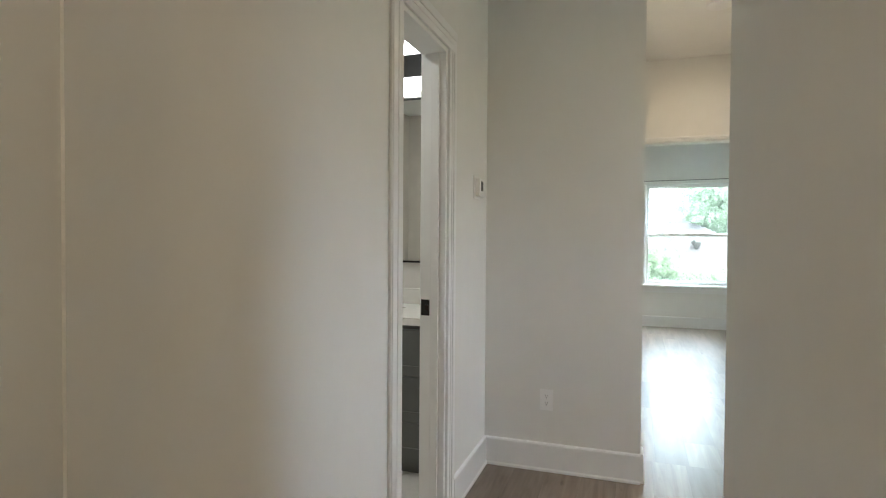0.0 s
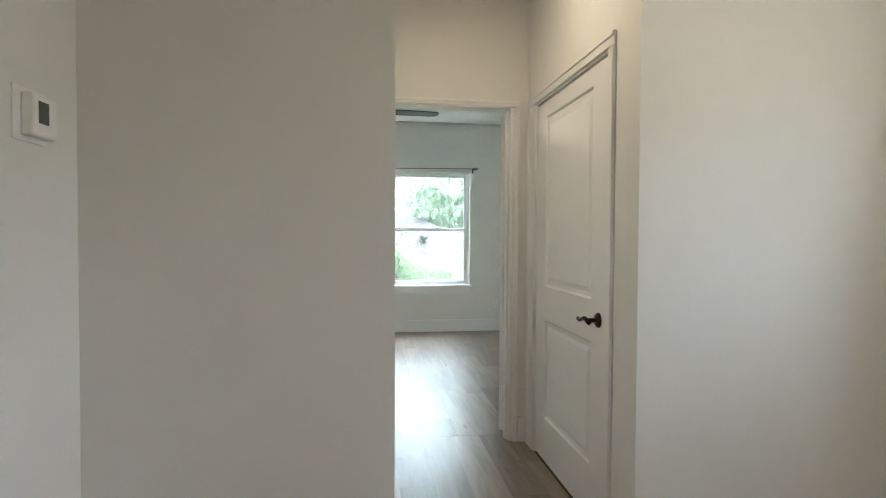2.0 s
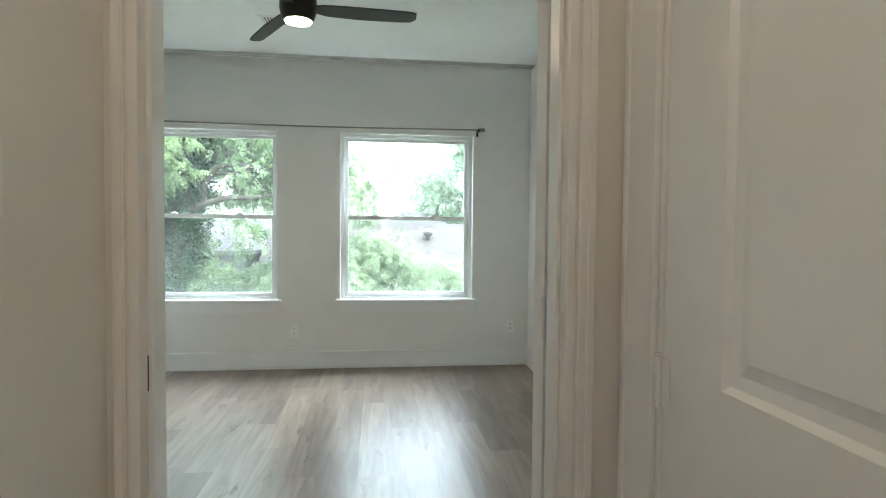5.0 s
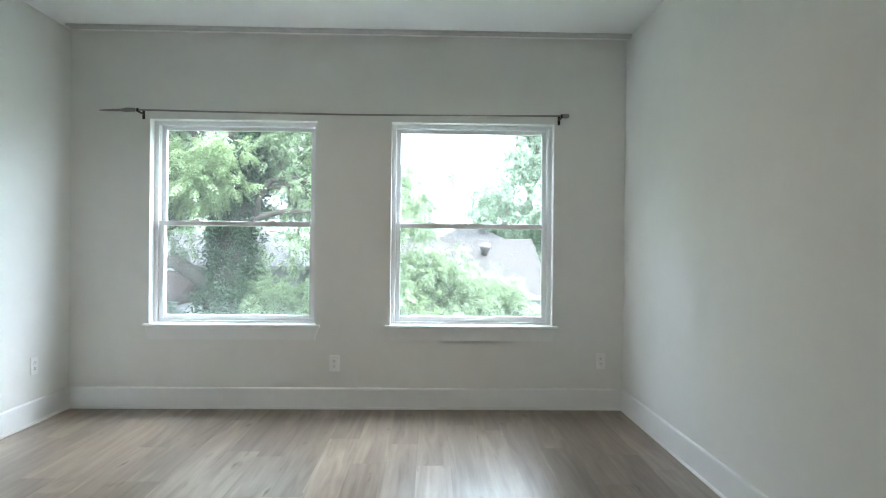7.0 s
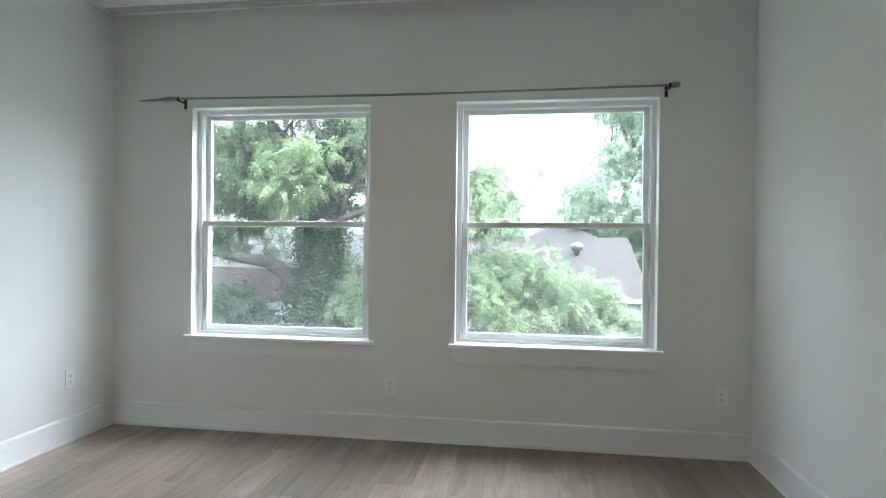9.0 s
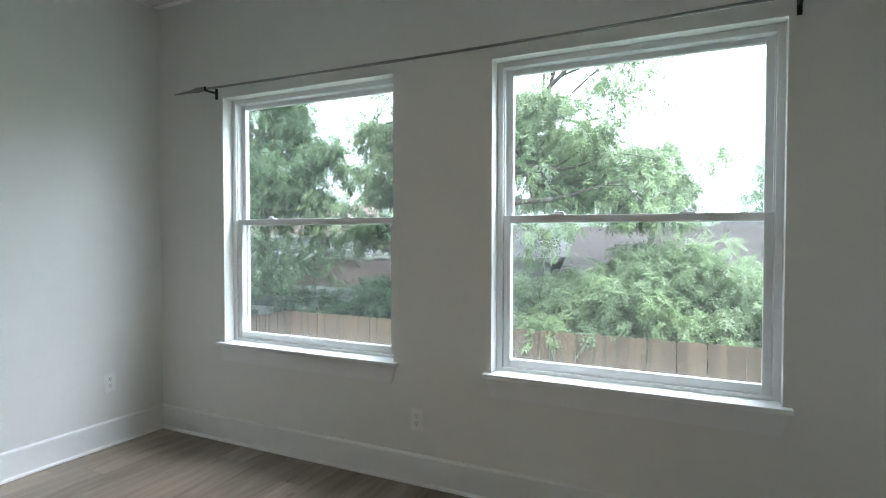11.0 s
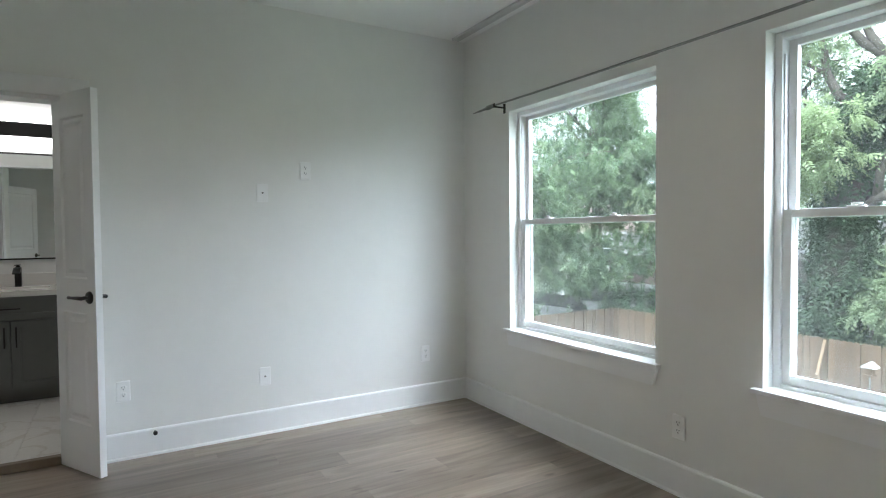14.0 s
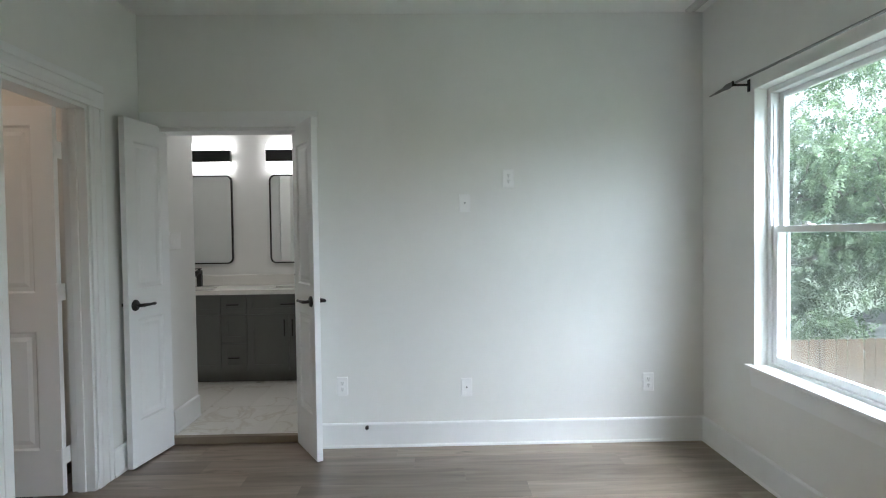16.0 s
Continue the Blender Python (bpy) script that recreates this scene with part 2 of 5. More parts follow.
# ---- mesh helpers ----


def mesh_of(name, bm, mat):
    me = bpy.data.meshes.new(name)
    bm.to_mesh(me)
    bm.free()
    me.materials.append(mat)
    return me


def part(name, bm, mat, parent=None, label="", smooth=False):
    me = bm if isinstance(bm, bpy.types.Mesh) else mesh_of(name, bm, mat)
    ob = new(name, me)
    ob.parent = parent
    if label:
        tagged(ob, label)
    if smooth:
        for p in me.polygons:
            p.use_smooth = True
    return ob


def thing(name, label, category, at=(0, 0, 0), group="", kind="", turn=0):
    ob = new(name)
    ob.empty_display_size = 0.05
    ob.matrix_world = pose(*at, 0, 0, turn)
    return tagged(ob, label, category, group, kind)


def box(bm, x0, x1, y0, y1, z0, z1, bevel=0.0):
    vs = [bm.verts.new((x, y, z)) for z in (z0, z1) for y in (y0, y1) for x in (x0, x1)]
    fs = [bm.faces.new([vs[i] for i in f]) for f in ((0, 2, 3, 1), (4, 5, 7, 6), (0, 1, 5, 4), (2, 6, 7, 3), (0, 4, 6, 2), (1, 3, 7, 5))]
    if bevel:
        edges = list({e for f in fs for e in f.edges})
        bmesh.ops.bevel(bm, geom=edges, offset=bevel, segments=2, profile=0.5, affect="EDGES")
    return bm


def boxes(*rows, bevel=0.0):
    bm = bmesh.new()
    for r in rows:
        box(bm, *r, bevel=bevel)
    return bm


def tube(bm, points, radii, seg=12, caps=True):
    """A round tube along points with a radius at each."""
    rings = []
    pts = [Vector(p) for p in points]
    side = None
    for i, p in enumerate(pts):
        d = (pts[min(i + 1, len(pts) - 1)] - pts[max(i - 1, 0)]).normalized()
        if side is None:
            side = d.orthogonal().normalized()
        side = (side - d * side.dot(d)).normalized()
        up = d.cross(side)
        rings.append([bm.verts.new(p + radii[i] * (math.cos(a) * side + math.sin(a) * up)) for a in (2 * math.pi * k / seg for k in range(seg))])
    for a, b in zip(rings, rings[1:]):
        for k in range(seg):
            bm.faces.new((a[k], a[(k + 1) % seg], b[(k + 1) % seg], b[k]))
    if caps:
        bm.faces.new(rings[0][::-1])
        bm.faces.new(rings[-1])
    return bm


def lathe(bm, profile, at=(0, 0, 0), seg=32):
    """A turned shape from (radius, z) rows."""
    rings = [[bm.verts.new((at[0] + r * math.cos(a), at[1] + r * math.sin(a), at[2] + z)) for a in (2 * math.pi * k / seg for k in range(seg))] for r, z in profile]
    for a, b in zip(rings, rings[1:]):
        for k in range(seg):
            bm.faces.new((a[k], a[(k + 1) % seg], b[(k + 1) % seg], b[k]))
    bm.faces.new(rings[0][::-1])
    bm.faces.new(rings[-1])
    return bm


def structure(name, bm, mat, label, category):
    return tagged(part(name, bm, mat), label, category, kind="structure")


# ---- rooms ----
XL, XR, YW = -2.0, 2.04, 10.0
YE0, YE1 = 6.03, 6.16      # entry wall
YC = 6.45                  # closet wall, bedroom face
WIN = ((-1.43, -0.225), (0.318, 1.512))
WZ0, WZ1 = 0.597, 2.10
HX0, HX1, HC = -0.62, 0.13, 1.135   # hall: outer left wall, inner left wall, closet wall
BD0, BD1, DH = 0.172, 1.038, 2.066  # bedroom doorway
BO0, BO1 = 6.50, 7.46               # bathroom doorway along y

structure("wall_north", boxes(
    (XL - 0.14, WIN[0][0], YW, YW + 0.17, 0, CEIL), (WIN[0][1], WIN[1][0], YW, YW + 0.17, 0, CEIL), (WIN[1][1], XR + 0.14, YW, YW + 0.17, 0, CEIL),
    *[(a, b, YW, YW + 0.17, 0, WZ0) for a, b in WIN], *[(a, b, YW, YW + 0.17, WZ1, CEIL) for a, b in WIN]),
    PAINT, "white painted drywall wall holding two windows", "wall")
structure("wall_west", boxes((XL - 0.14, XL, YC - 0.12, BO0, 0, CEIL), (XL - 0.14, XL, BO1, YW, 0, CEIL), (XL - 0.14, XL, BO0, BO1, 2.03, CEIL)),
          PAINT, "white painted drywall wall beside the bathroom doors", "wall")
structure("wall_east", boxes((XR, XR + 0.14, YE1 - 0.13, YW, 0, CEIL)), PAINT, "plain white painted drywall wall", "wall")
structure("wall_south", boxes((HX1 - 0.12, BD0, YE0, YE1, 0, CEIL), (BD1, XR, YE0, YE1, 0, CEIL), (BD0, BD1, YE0, YE1, DH + 0.012, CEIL)),
          PAINT, "white painted wall round the bedroom doorway", "wall")
CL0, CL1 = -1.465, -0.86
structure("wall_closet", boxes((XL, CL0, YC - 0.12, YC, 0, CEIL), (CL1, -0.3, YC - 0.12, YC, 0, CEIL), (CL0, CL1, YC - 0.12, YC, 2.05, CEIL),
                               (-0.42, -0.3, YE1, YC - 0.12, 0, CEIL), (-0.42, HX1 - 0.12, YE0 + 0.01, YE1, 0, CEIL)),
          PAINT, "white painted wall round the closet doorway", "wall")
structure("wall_closet_inside", boxes((-2.0, -1.88, 4.74, YC - 0.12, 0, CEIL), (-1.88, 0.04, 4.74, 4.80, 0, CEIL)), PAINT, "plain white wall inside the closet", "wall")
structure("ceiling", boxes((XL - 0.14, XR + 0.14, YC - 0.12, YW + 0.17, CEIL, CEIL + 0.12)), CEILING, "flat white painted bedroom ceiling", "ceiling")
structure("ceiling_hall", boxes((-2.6, 2.4, -0.9, YC - 0.12, CEIL, CEIL + 0.12)), CEILING, "flat white painted hall ceiling", "ceiling")
structure("ceiling_bathroom", boxes((-4.2, XL - 0.14, 4.9, 8.9, CEIL, CEIL + 0.12)), CEILING, "flat white bathroom ceiling", "ceiling")

# hall
HB0, HB1, HT = 3.03, 3.55, 0.115
structure("wall_hall_left", boxes((HX0 - HT, HX0, 1.77, HB0, 0, CEIL), (HX0 - HT, HX0, HB1, 4.60, 0, CEIL), (HX0 - HT, HX0, HB0, HB1, 2.12, CEIL),
                                  (HX0 - HT, HX0 - 0.008, -0.7, 1.77, 0, CEIL)), PAINT, "white painted hall wall beside the small bathroom", "wall")
structure("wall_hall_end", boxes((HX0, 0.225, 4.27, 4.40, 0, CEIL), (HX1 - 0.12, HX1, 4.40, YE0, 0, CEIL)), PAINT, "white painted wall at the turn of the hall", "wall")
CD0, CD1 = 4.862, 5.862
structure("wall_hall_right", boxes((HC, HC + 0.12, 4.60, CD0, 0, CEIL), (HC, HC + 0.12, CD1, YE0 - 0.009, 0, CEIL), (HC, HC + 0.12, CD0, CD1, 2.05, CEIL)),
          PAINT, "white painted hall wall with a closet door", "wall")
structure("wall_side_north", boxes((HC + 0.12, 2.2, 4.60, 4.72, 0, CEIL)), PAINT, "white painted wall of the side hall", "wall")
# the opening is invented, sized to brighten the hall with sky light
structure("wall_side_east", boxes((2.2, 2.32, 0.9, 3.36, 0, CEIL), (2.2, 2.32, 3.9, 4.72, 0, CEIL), (2.2, 2.32, 3.36, 3.9, 0, 1.1), (2.2, 2.32, 3.36, 3.9, 1.95, CEIL)),
          PAINT, "white painted side wall with an unseen opening added to admit daylight", "wall")
structure("wall_side_south", boxes((0.53, 2.2, 0.9, 1.02, 0, CEIL)), PAINT, "plain white wall closing the side hall", "wall")
structure("wall_linen_closet", boxes((1.9, 2.02, 4.72, YE0, 0, CEIL)), PAINT, "plain white wall inside the linen closet", "wall")
structure("wall_hall_near", boxes((0.41, 0.53, -0.7, 2.79, 0, CEIL)), PAINT, "white painted hall wall ending at a corner", "wall")
structure("wall_hall_back", boxes((HX0 - 0.12, 0.53, -0.82, -0.7, 0, CEIL)), PAINT, "plain white wall closing the hall", "wall")
# small bathroom off the hall
structure("wall_shower", boxes((-2.5, -2.38, 1.5, 4.52, 0, CEIL), (-2.38, HX0 - HT, 1.5, 1.62, 0, CEIL)), material("beige_marble", (0.58, 0.54, 0.48), 0.35, vary=0.12, grain=2.5, bump=0.0), "veined beige marble shower wall", "wall")
structure("wall_small_bathroom", boxes((-2.5, HX0 - HT, 4.52, 4.60, 0, CEIL)),
          material("small_bathroom_paint", (0.72, 0.69, 0.65), 0.6, vary=0.03, grain=7, bump=0.08), "off-white wall of the small bathroom", "wall")
# added strip in place of the open door's edge, for the mirror to reflect
structure("door_edge_stand_in", boxes((-2.38, -2.35, 3.38, 3.52, 0, CEIL)), PAINT, "white upright strip standing in for the open bathroom door's edge", "wall trim")

# large bathroom
MB = -3.98      # mirror wall
structure("wall_bathroom_mirror", boxes((MB - 0.12, MB, 4.9, 8.9, 0, CEIL)), PAINT, "white painted wall behind the double vanity", "wall")
structure("wall_bathroom_sides", boxes((MB, XL - 0.14, 8.78, 8.9, 0, CEIL), (MB, XL - 0.14, 4.9, 5.02, 0, CEIL), (XL - 0.26, XL - 0.14, 5.02, YC - 0.12, 0, CEIL),
                                       (-2.56, XL - 0.14, 6.42, 6.54, 0, CEIL)), PAINT, "white painted bathroom walls", "wall")


def baseboard(name, length, at, turn):
    """Runs along +x of its own frame, wall at y = 0, room towards -y."""
    bm = bmesh.new()
    prof = ((0, 0), (-0.022, 0), (-0.022, 0.010), (-0.016, 0.018), (-0.015, 0.145), (-0.011, 0.152), (0, 0.155))
    a = [bm.verts.new((0, y, z)) for y, z in prof]
    b = [bm.verts.new((length, y, z)) for y, z in prof]
    for i in range(len(prof) - 1):
        bm.faces.new((a[i], b[i], b[i + 1], a[i + 1]))
    bm.faces.new(a)
    bm.faces.new(b[::-1])
    ob = structure(name, bm, TRIM, "tall white painted baseboard with a shoe edge", "baseboard")
    ob.matrix_world = pose(*at, 0, 0, turn)
    return ob


baseboard("baseboard", XR - XL, (XL, YW, 0), 0)
baseboard("baseboard", YW - BO1 - 0.03, (XL, BO1 + 0.03, 0), 90)
baseboard("baseboard", YW - YE1, (XR, YW, 0), -90)
baseboard("baseboard", BO0 - YC - 0.03, (XL, YC, 0), 90)
baseboard("baseboard", CL0 - 0.142 - XL, (CL0 - 0.142, YC, 0), 180)
baseboard("baseboard", 0.41, (-0.3, YC, 0), 180)
baseboard("baseboard", XR - BD1 - 0.07, (XR, YE1, 0), 180)
baseboard("baseboard", 0.225 - HX0, (HX0, 4.27, 0), 0)
baseboard("baseboard", 0.13, (0.225, 4.27, 0), 90)
baseboard("baseboard", 4.27 - HB1 - 0.107, (HX0, HB1 + 0.107, 0), 90)
baseboard("baseboard", HB0 - 0.122 - 1.77, (HX0, 1.77, 0), 90)
baseboard("baseboard", YE0 - 4.40, (HX1, 4.40, 0), 90)
baseboard("baseboard", CD0 - 0.078 - 4.60, (HC, CD0 - 0.078, 0), -90)
baseboard("baseboard", 2.2 - HC, (HC, 4.60, 0), 0)
baseboard("baseboard", 3.4, (0.41, 2.79, 0), -90)
baseboard("baseboard", HC - 1.08, (1.08, YE0, 0), 0)
baseboard("baseboard", 0.40, (-2.16, 6.54, 0.048), 180)


# ---- doors ----
def panel_face(bm, x0, x1, z0, z1, y, sign):
    """A moulded panel: a sunk border and a raised field. sign: -1 faces -y."""
    prof = ((0, 0), (0.010, 0.009), (0.030, 0.010), (0.052, 0.004))
    loops = []
    for inset, depth in prof:
        yy = y - sign * depth
        loops.append([bm.verts.new(p) for p in ((x0 + inset, yy, z0 + inset), (x1 - inset, yy, z0 + inset), (x1 - inset, yy, z1 - inset), (x0 + inset, yy, z1 - inset))])
    for a, b in zip(loops, loops[1:]):
        for k in range(4):
            bm.faces.new((a[k], a[(k + 1) % 4], b[(k + 1) % 4], b[k]))
    bm.faces.new(loops[-1])


def lever(parent, x, z, y, sign, mat, direction=-1, wave=True):
    """Round rose and a lever on the face y, standing out by sign."""
    bm = bmesh.new()
    rows = ((0.033, 0), (0.033, 0.004), (0.028, 0.010), (0.014, 0.013))
    rings = [[bm.verts.new((x + r * math.cos(a), y + sign * d, z + r * math.sin(a))) for a in (2 * math.pi * k / 24 for k in range(24))] for r, d in rows]
    for a, b in zip(rings, rings[1:]):
        for k in range(24):
            bm.faces.new((a[k], a[(k + 1) % 24], b[(k + 1) % 24], b[k]))
    bm.faces.new(rings[-1])
    handle = part("handle", bm, mat, parent, "dark metal door handle", smooth=True)
    bm = bmesh.new()
    tube(bm, [(x, y + sign * 0.010, z), (x, y + sign * 0.045, z)], [0.010, 0.010])
    w = 0.008 if wave else 0.0
    pts = [(x + direction * d, y + sign * (0.045 + 0.006 * math.sin(d * 20)), z + w * (math.sin((d - 0.012) * 62) - 0.4)) for d in (-0.008, 0.01, 0.03, 0.05, 0.07, 0.09, 0.108, 0.115)]
    tube(bm, pts, [0.010, 0.0105, 0.010, 0.009, 0.008, 0.008, 0.009, 0.005])
    part("lever", bm, mat, handle, smooth=True)


def door_leaf(parent, w, h, t=0.035, stile=0.11, lock=(0.86, 1.06), top=0.10, foot=0.24):
    """A two-panel moulded leaf from its hinge edge at x = 0; faces at y = 0 and y = t."""
    bm = bmesh.new()
    zs = (0, foot, lock[0], lock[1], h - top, h)
    for y, flip in ((0, False), (t, True)):
        def quad(x0, x1, z0, z1):
            c = [(x0, y, z0), (x1, y, z0), (x1, y, z1), (x0, y, z1)]
            bm.faces.new([bm.verts.new(p) for p in (c[::-1] if flip else c)])
        quad(0, stile, 0, h)
        quad(w - stile, w, 0, h)
        for z0, z1 in ((zs[0], zs[1]), (zs[2], zs[3]), (zs[4], zs[5])):
            quad(stile, w - stile, z0, z1)
    for x in (0, w):
        bm.faces.new([bm.verts.new(p) for p in ((x, 0, 0), (x, t, 0), (x, t, h), (x, 0, h))])
    for z in (0, h):
        bm.faces.new([bm.verts.new(p) for p in ((0, 0, z), (w, 0, z), (w, t, z), (0, t, z))])
    bmesh.ops.remove_doubles(bm, verts=bm.verts, dist=0.0004)
    bmesh.ops.recalc_face_normals(bm, faces=bm.faces)
    part("leaf", bm, TRIM, parent)
    for z0, z1 in ((zs[1], zs[2]), (zs[3], zs[4])):
        bm = bmesh.new()
        panel_face(bm, stile, w - stile, z0, z1, 0, -1)
        panel_face(bm, stile, w - stile, z0, z1, t, 1)
        part("panel", bm, TRIM, parent)


def hinge(parent, x, y, z, mat=None):
    bm = bmesh.new()
    tube(bm, [(x, y, z - 0.045), (x, y, z + 0.045)], [0.006, 0.006], 10)
    tube(bm, [(x, y, z + 0.046), (x, y, z + 0.052)], [0.0075, 0.004], 10)
    box(bm, x - 0.001, x + 0.028, y + 0.004, y + 0.0065, z - 0.044, z + 0.044)
    part("hinge", bm, mat or TRIM, parent, smooth=False)


def casing(name, at, turn, width, height, cw, label, steps=1, left=True, right=True, lw=None):
    """Door trim on a wall face y = 0 (room towards -y), round an opening 0..width wide and height high."""
    ob = thing(name, label, "door trim", at, kind="structure", turn=turn)
    lw = lw or cw

    def strip(x0, x1, z0, z1, inner):
        bm = bmesh.new()
        box(bm, x0, x1, -0.013, 0.0, z0, z1, 0.003)
        if steps > 1:
            if inner == "x0":
                box(bm, x0 + 0.030, x0 + 0.050, -0.0158, -0.010, z0, z1, 0.004)
                box(bm, x1 - 0.045, x1 - 0.004, -0.0172, -0.010, z0, z1, 0.005)
            elif inner == "x1":
                box(bm, x1 - 0.050, x1 - 0.030, -0.0158, -0.010, z0, z1, 0.004)
                box(bm, x0 + 0.004, x0 + 0.045, -0.0172, -0.010, z0, z1, 0.005)
            else:
                box(bm, x0 + cw - 0.05, x1 - cw + 0.05, -0.0158, -0.010, z0 + 0.030, z0 + 0.050, 0.004)
                box(bm, x0 + 0.004, x1 - 0.004, -0.0172, -0.010, z1 - 0.045, z1 - 0.004, 0.005)
        else:
            if inner == "z":
                box(bm, x0, x1, -0.018, -0.010, z1 - 0.020, z1 - 0.002, 0.003)
            elif inner == "x0":
                box(bm, x1 - 0.020, x1 - 0.002, -0.018, -0.010, z0, z1, 0.003)
            else:
                box(bm, x0 + 0.002, x0 + 0.020, -0.018, -0.010, z0, z1, 0.003)
        part("casing_board", bm, TRIM, ob)
    if left:
        strip(-lw, -0.004, 0, height + 0.002, "x1")
    if right:
        strip(width + 0.004, width + cw, 0, height + 0.002, "x0")
    strip(-lw if left else 0, width + cw if right else width, height + 0.004, height + cw, "z")
    return ob


def jambs(name, x0, x1, y0, y1, h, along="x", t=0.018, label="white painted door jamb with a stop strip"):
    """Lining boards inside an opening; along: the axis of the opening's width."""
    ob = thing(name, label, "door jamb", kind="structure")
    if along == "x":
        part("jamb_board", boxes((x0 - 0.001, x0 + t, y0 - 0.002, y1 + 0.002, 0, h), bevel=0.002), TRIM, ob)
        part("jamb_board", boxes((x1 - t, x1 + 0.001, y0 - 0.002, y1 + 0.002, 0, h), bevel=0.002), TRIM, ob)
        part("head_board", boxes((x0 + t, x1 - t, y0 - 0.002, y1 + 0.002, h - t, h), bevel=0.002), TRIM, ob)
        ym = y0 + 0.035
        part("stop", boxes((x0 + t, x0 + t + 0.011, ym, y1 - 0.045, 0, h - t), (x1 - t - 0.011, x1 - t, ym, y1 - 0.045, 0, h - t), bevel=0.002), TRIM, ob)
    else:
        part("jamb_board", boxes((x0 - 0.002, x1 + 0.002, y0 - 0.001, y0 + t, 0, h), bevel=0.002), TRIM, ob)
        part("jamb_board", boxes((x0 - 0.002, x1 + 0.002, y1 - t, y1 + 0.001, 0, h), bevel=0.002), TRIM, ob)
        part("head_board", boxes((x0 - 0.002, x1 + 0.002, y0 + t, y1 - t, h - t, h), bevel=0.002), TRIM, ob)
        if t > 0.015:
            xm = (x0 + x1) / 2
            for a, b in ((y0 + t, y0 + t + 0.011), (y1 - t - 0.011, y1 - t)):
                part("stop", boxes((xm - 0.006, xm + 0.030, a, b, 0, h - t), bevel=0.002), TRIM, ob)
    return ob


# bedroom doorway
jambs("door_frame_1", BD0, BD1, YE0, YE1, DH + 0.012)
casing("door_trim_1", (BD0, YE0, 0), 0, BD1 - BD0, DH, 0.040, "narrow white painted trim round the bedroom doorway", lw=0.026)
casing("door_trim_2", (BD1, YE1, 0), 180, BD1 - BD0, DH, 0.07, "white painted trim on the bedroom side of the doorway", left=True)
bedroom_door = thing("door_1", "white two-panel bedroom door standing wide open", "door", (1.022, YE1 + 0.028, 0.012), turn=24)
door_leaf(bedroom_door, 0.82, 2.035)
lever(bedroom_door, 0.76, 0.95, 0, -1, BLACK, -1, False)
lever(bedroom_door, 0.76, 0.95, 0.035, 1, BLACK, -1, False)
for z in (0.25, 1.02, 1.80):
    part("hinge", boxes((-0.0025, 0.0, 0.004, 0.031, z - 0.045, z + 0.045)), TRIM, bedroom_door)
    hinge(bedroom_door, -0.006, -0.004, z)
strike = thing("strike_plate", "small dark strike plate on the bedroom door jamb", "strike plate", (BD0 + 0.0185, YE0 + 0.05, 0.95))
part("plate", boxes((0, 0.002, -0.016, 0.016, -0.035, 0.035)), BRONZE, strike)
part("lip", boxes((0.002, 0.004, -0.008, 0.008, -0.014, 0.014)), BLACK, strike)

# hall closet door
jambs("door_frame_2", HC, HC + 0.12, CD0, CD1, 2.05, "y", 0.010)
casing("door_trim_3", (HC, CD1, 0), -90, CD1 - CD0, 2.05, 0.060, "narrow white painted trim round the closet door", lw=0.125)
closet_door = thing("door_2", "closed white two-panel closet door with a bronze lever", "door", (HC + 0.004, CD1 - 0.011, 0.014), turn=-90)
door_leaf(closet_door, CD1 - CD0 - 0.022, 2.018, stile=0.165, lock=(0.795, 0.985), top=0.085, foot=0.24)
lever(closet_door, CD1 - CD0 - 0.105, 0.905, 0, -1, BRONZE, -1, True)
for z in (0.20, 0.955, 1.80):
    hinge(closet_door, -0.004, -0.008, z)

# bedroom closet, door swung inwards
jambs("door_frame_3", CL0, CL1, YC - 0.12, YC, 2.05)
casing("door_trim_4", (CL1, YC, 0), 180, CL1 - CL0, 2.05, 0.14, "white painted trim round the bedroom closet doorway", 2)
walk_in = thing("door_3", "white two-panel closet door swung open inwards", "door", (CL0 + 0.050, YC - 0.126, 0.012), turn=-88)
door_leaf(walk_in, 0.56, 2.02)
lever(walk_in, 0.50, 0.95, 0.035, 1, BLACK, -1, False)
for z in (0.20, 1.06, 1.80):
    hinge(walk_in, -0.004, 0.043, z)
    part("hinge_plate", boxes((-0.005, -0.002, -0.028, 0.034, z - 0.044, z + 0.044), bevel=0.001), PLASTIC, walk_in)

# small bathroom doorway
jambs("door_frame_4", HX0 - HT, HX0, HB0, HB1, 2.125, "y")
casing("door_trim_5", (HX0, HB0, 0), 90, HB1 - HB0, 2.125, 0.105, "stepped white trim round the small bathroom doorway", 2)
strike = thing("strike_plate", "black strike plate on the small bathroom door jamb", "strike plate", (HX0 - 0.092, HB1 - 0.0185, 0.97))
part("plate", boxes((-0.018, 0.022, -0.003, 0, -0.036, 0.036)), BLACK, strike)
part("lip", boxes((0.002, 0.020, -0.007, -0.003, -0.012, 0.012), bevel=0.001), BRONZE, strike)

# double doors of the large bathroom
jambs("door_frame_5", XL - 0.14, XL, BO0, BO1, 2.03, "y", 0.02)
top_trim = thing("door_trim_6", "flat white head trim over the bathroom doors", "door trim", (XL, BO0 + 0.06, 2.03), kind="structure")
part("casing_board", boxes((0, 0.014, -0.10, BO1 - BO0 + 0.04, 0.002, 0.10), bevel=0.003), TRIM, top_trim)
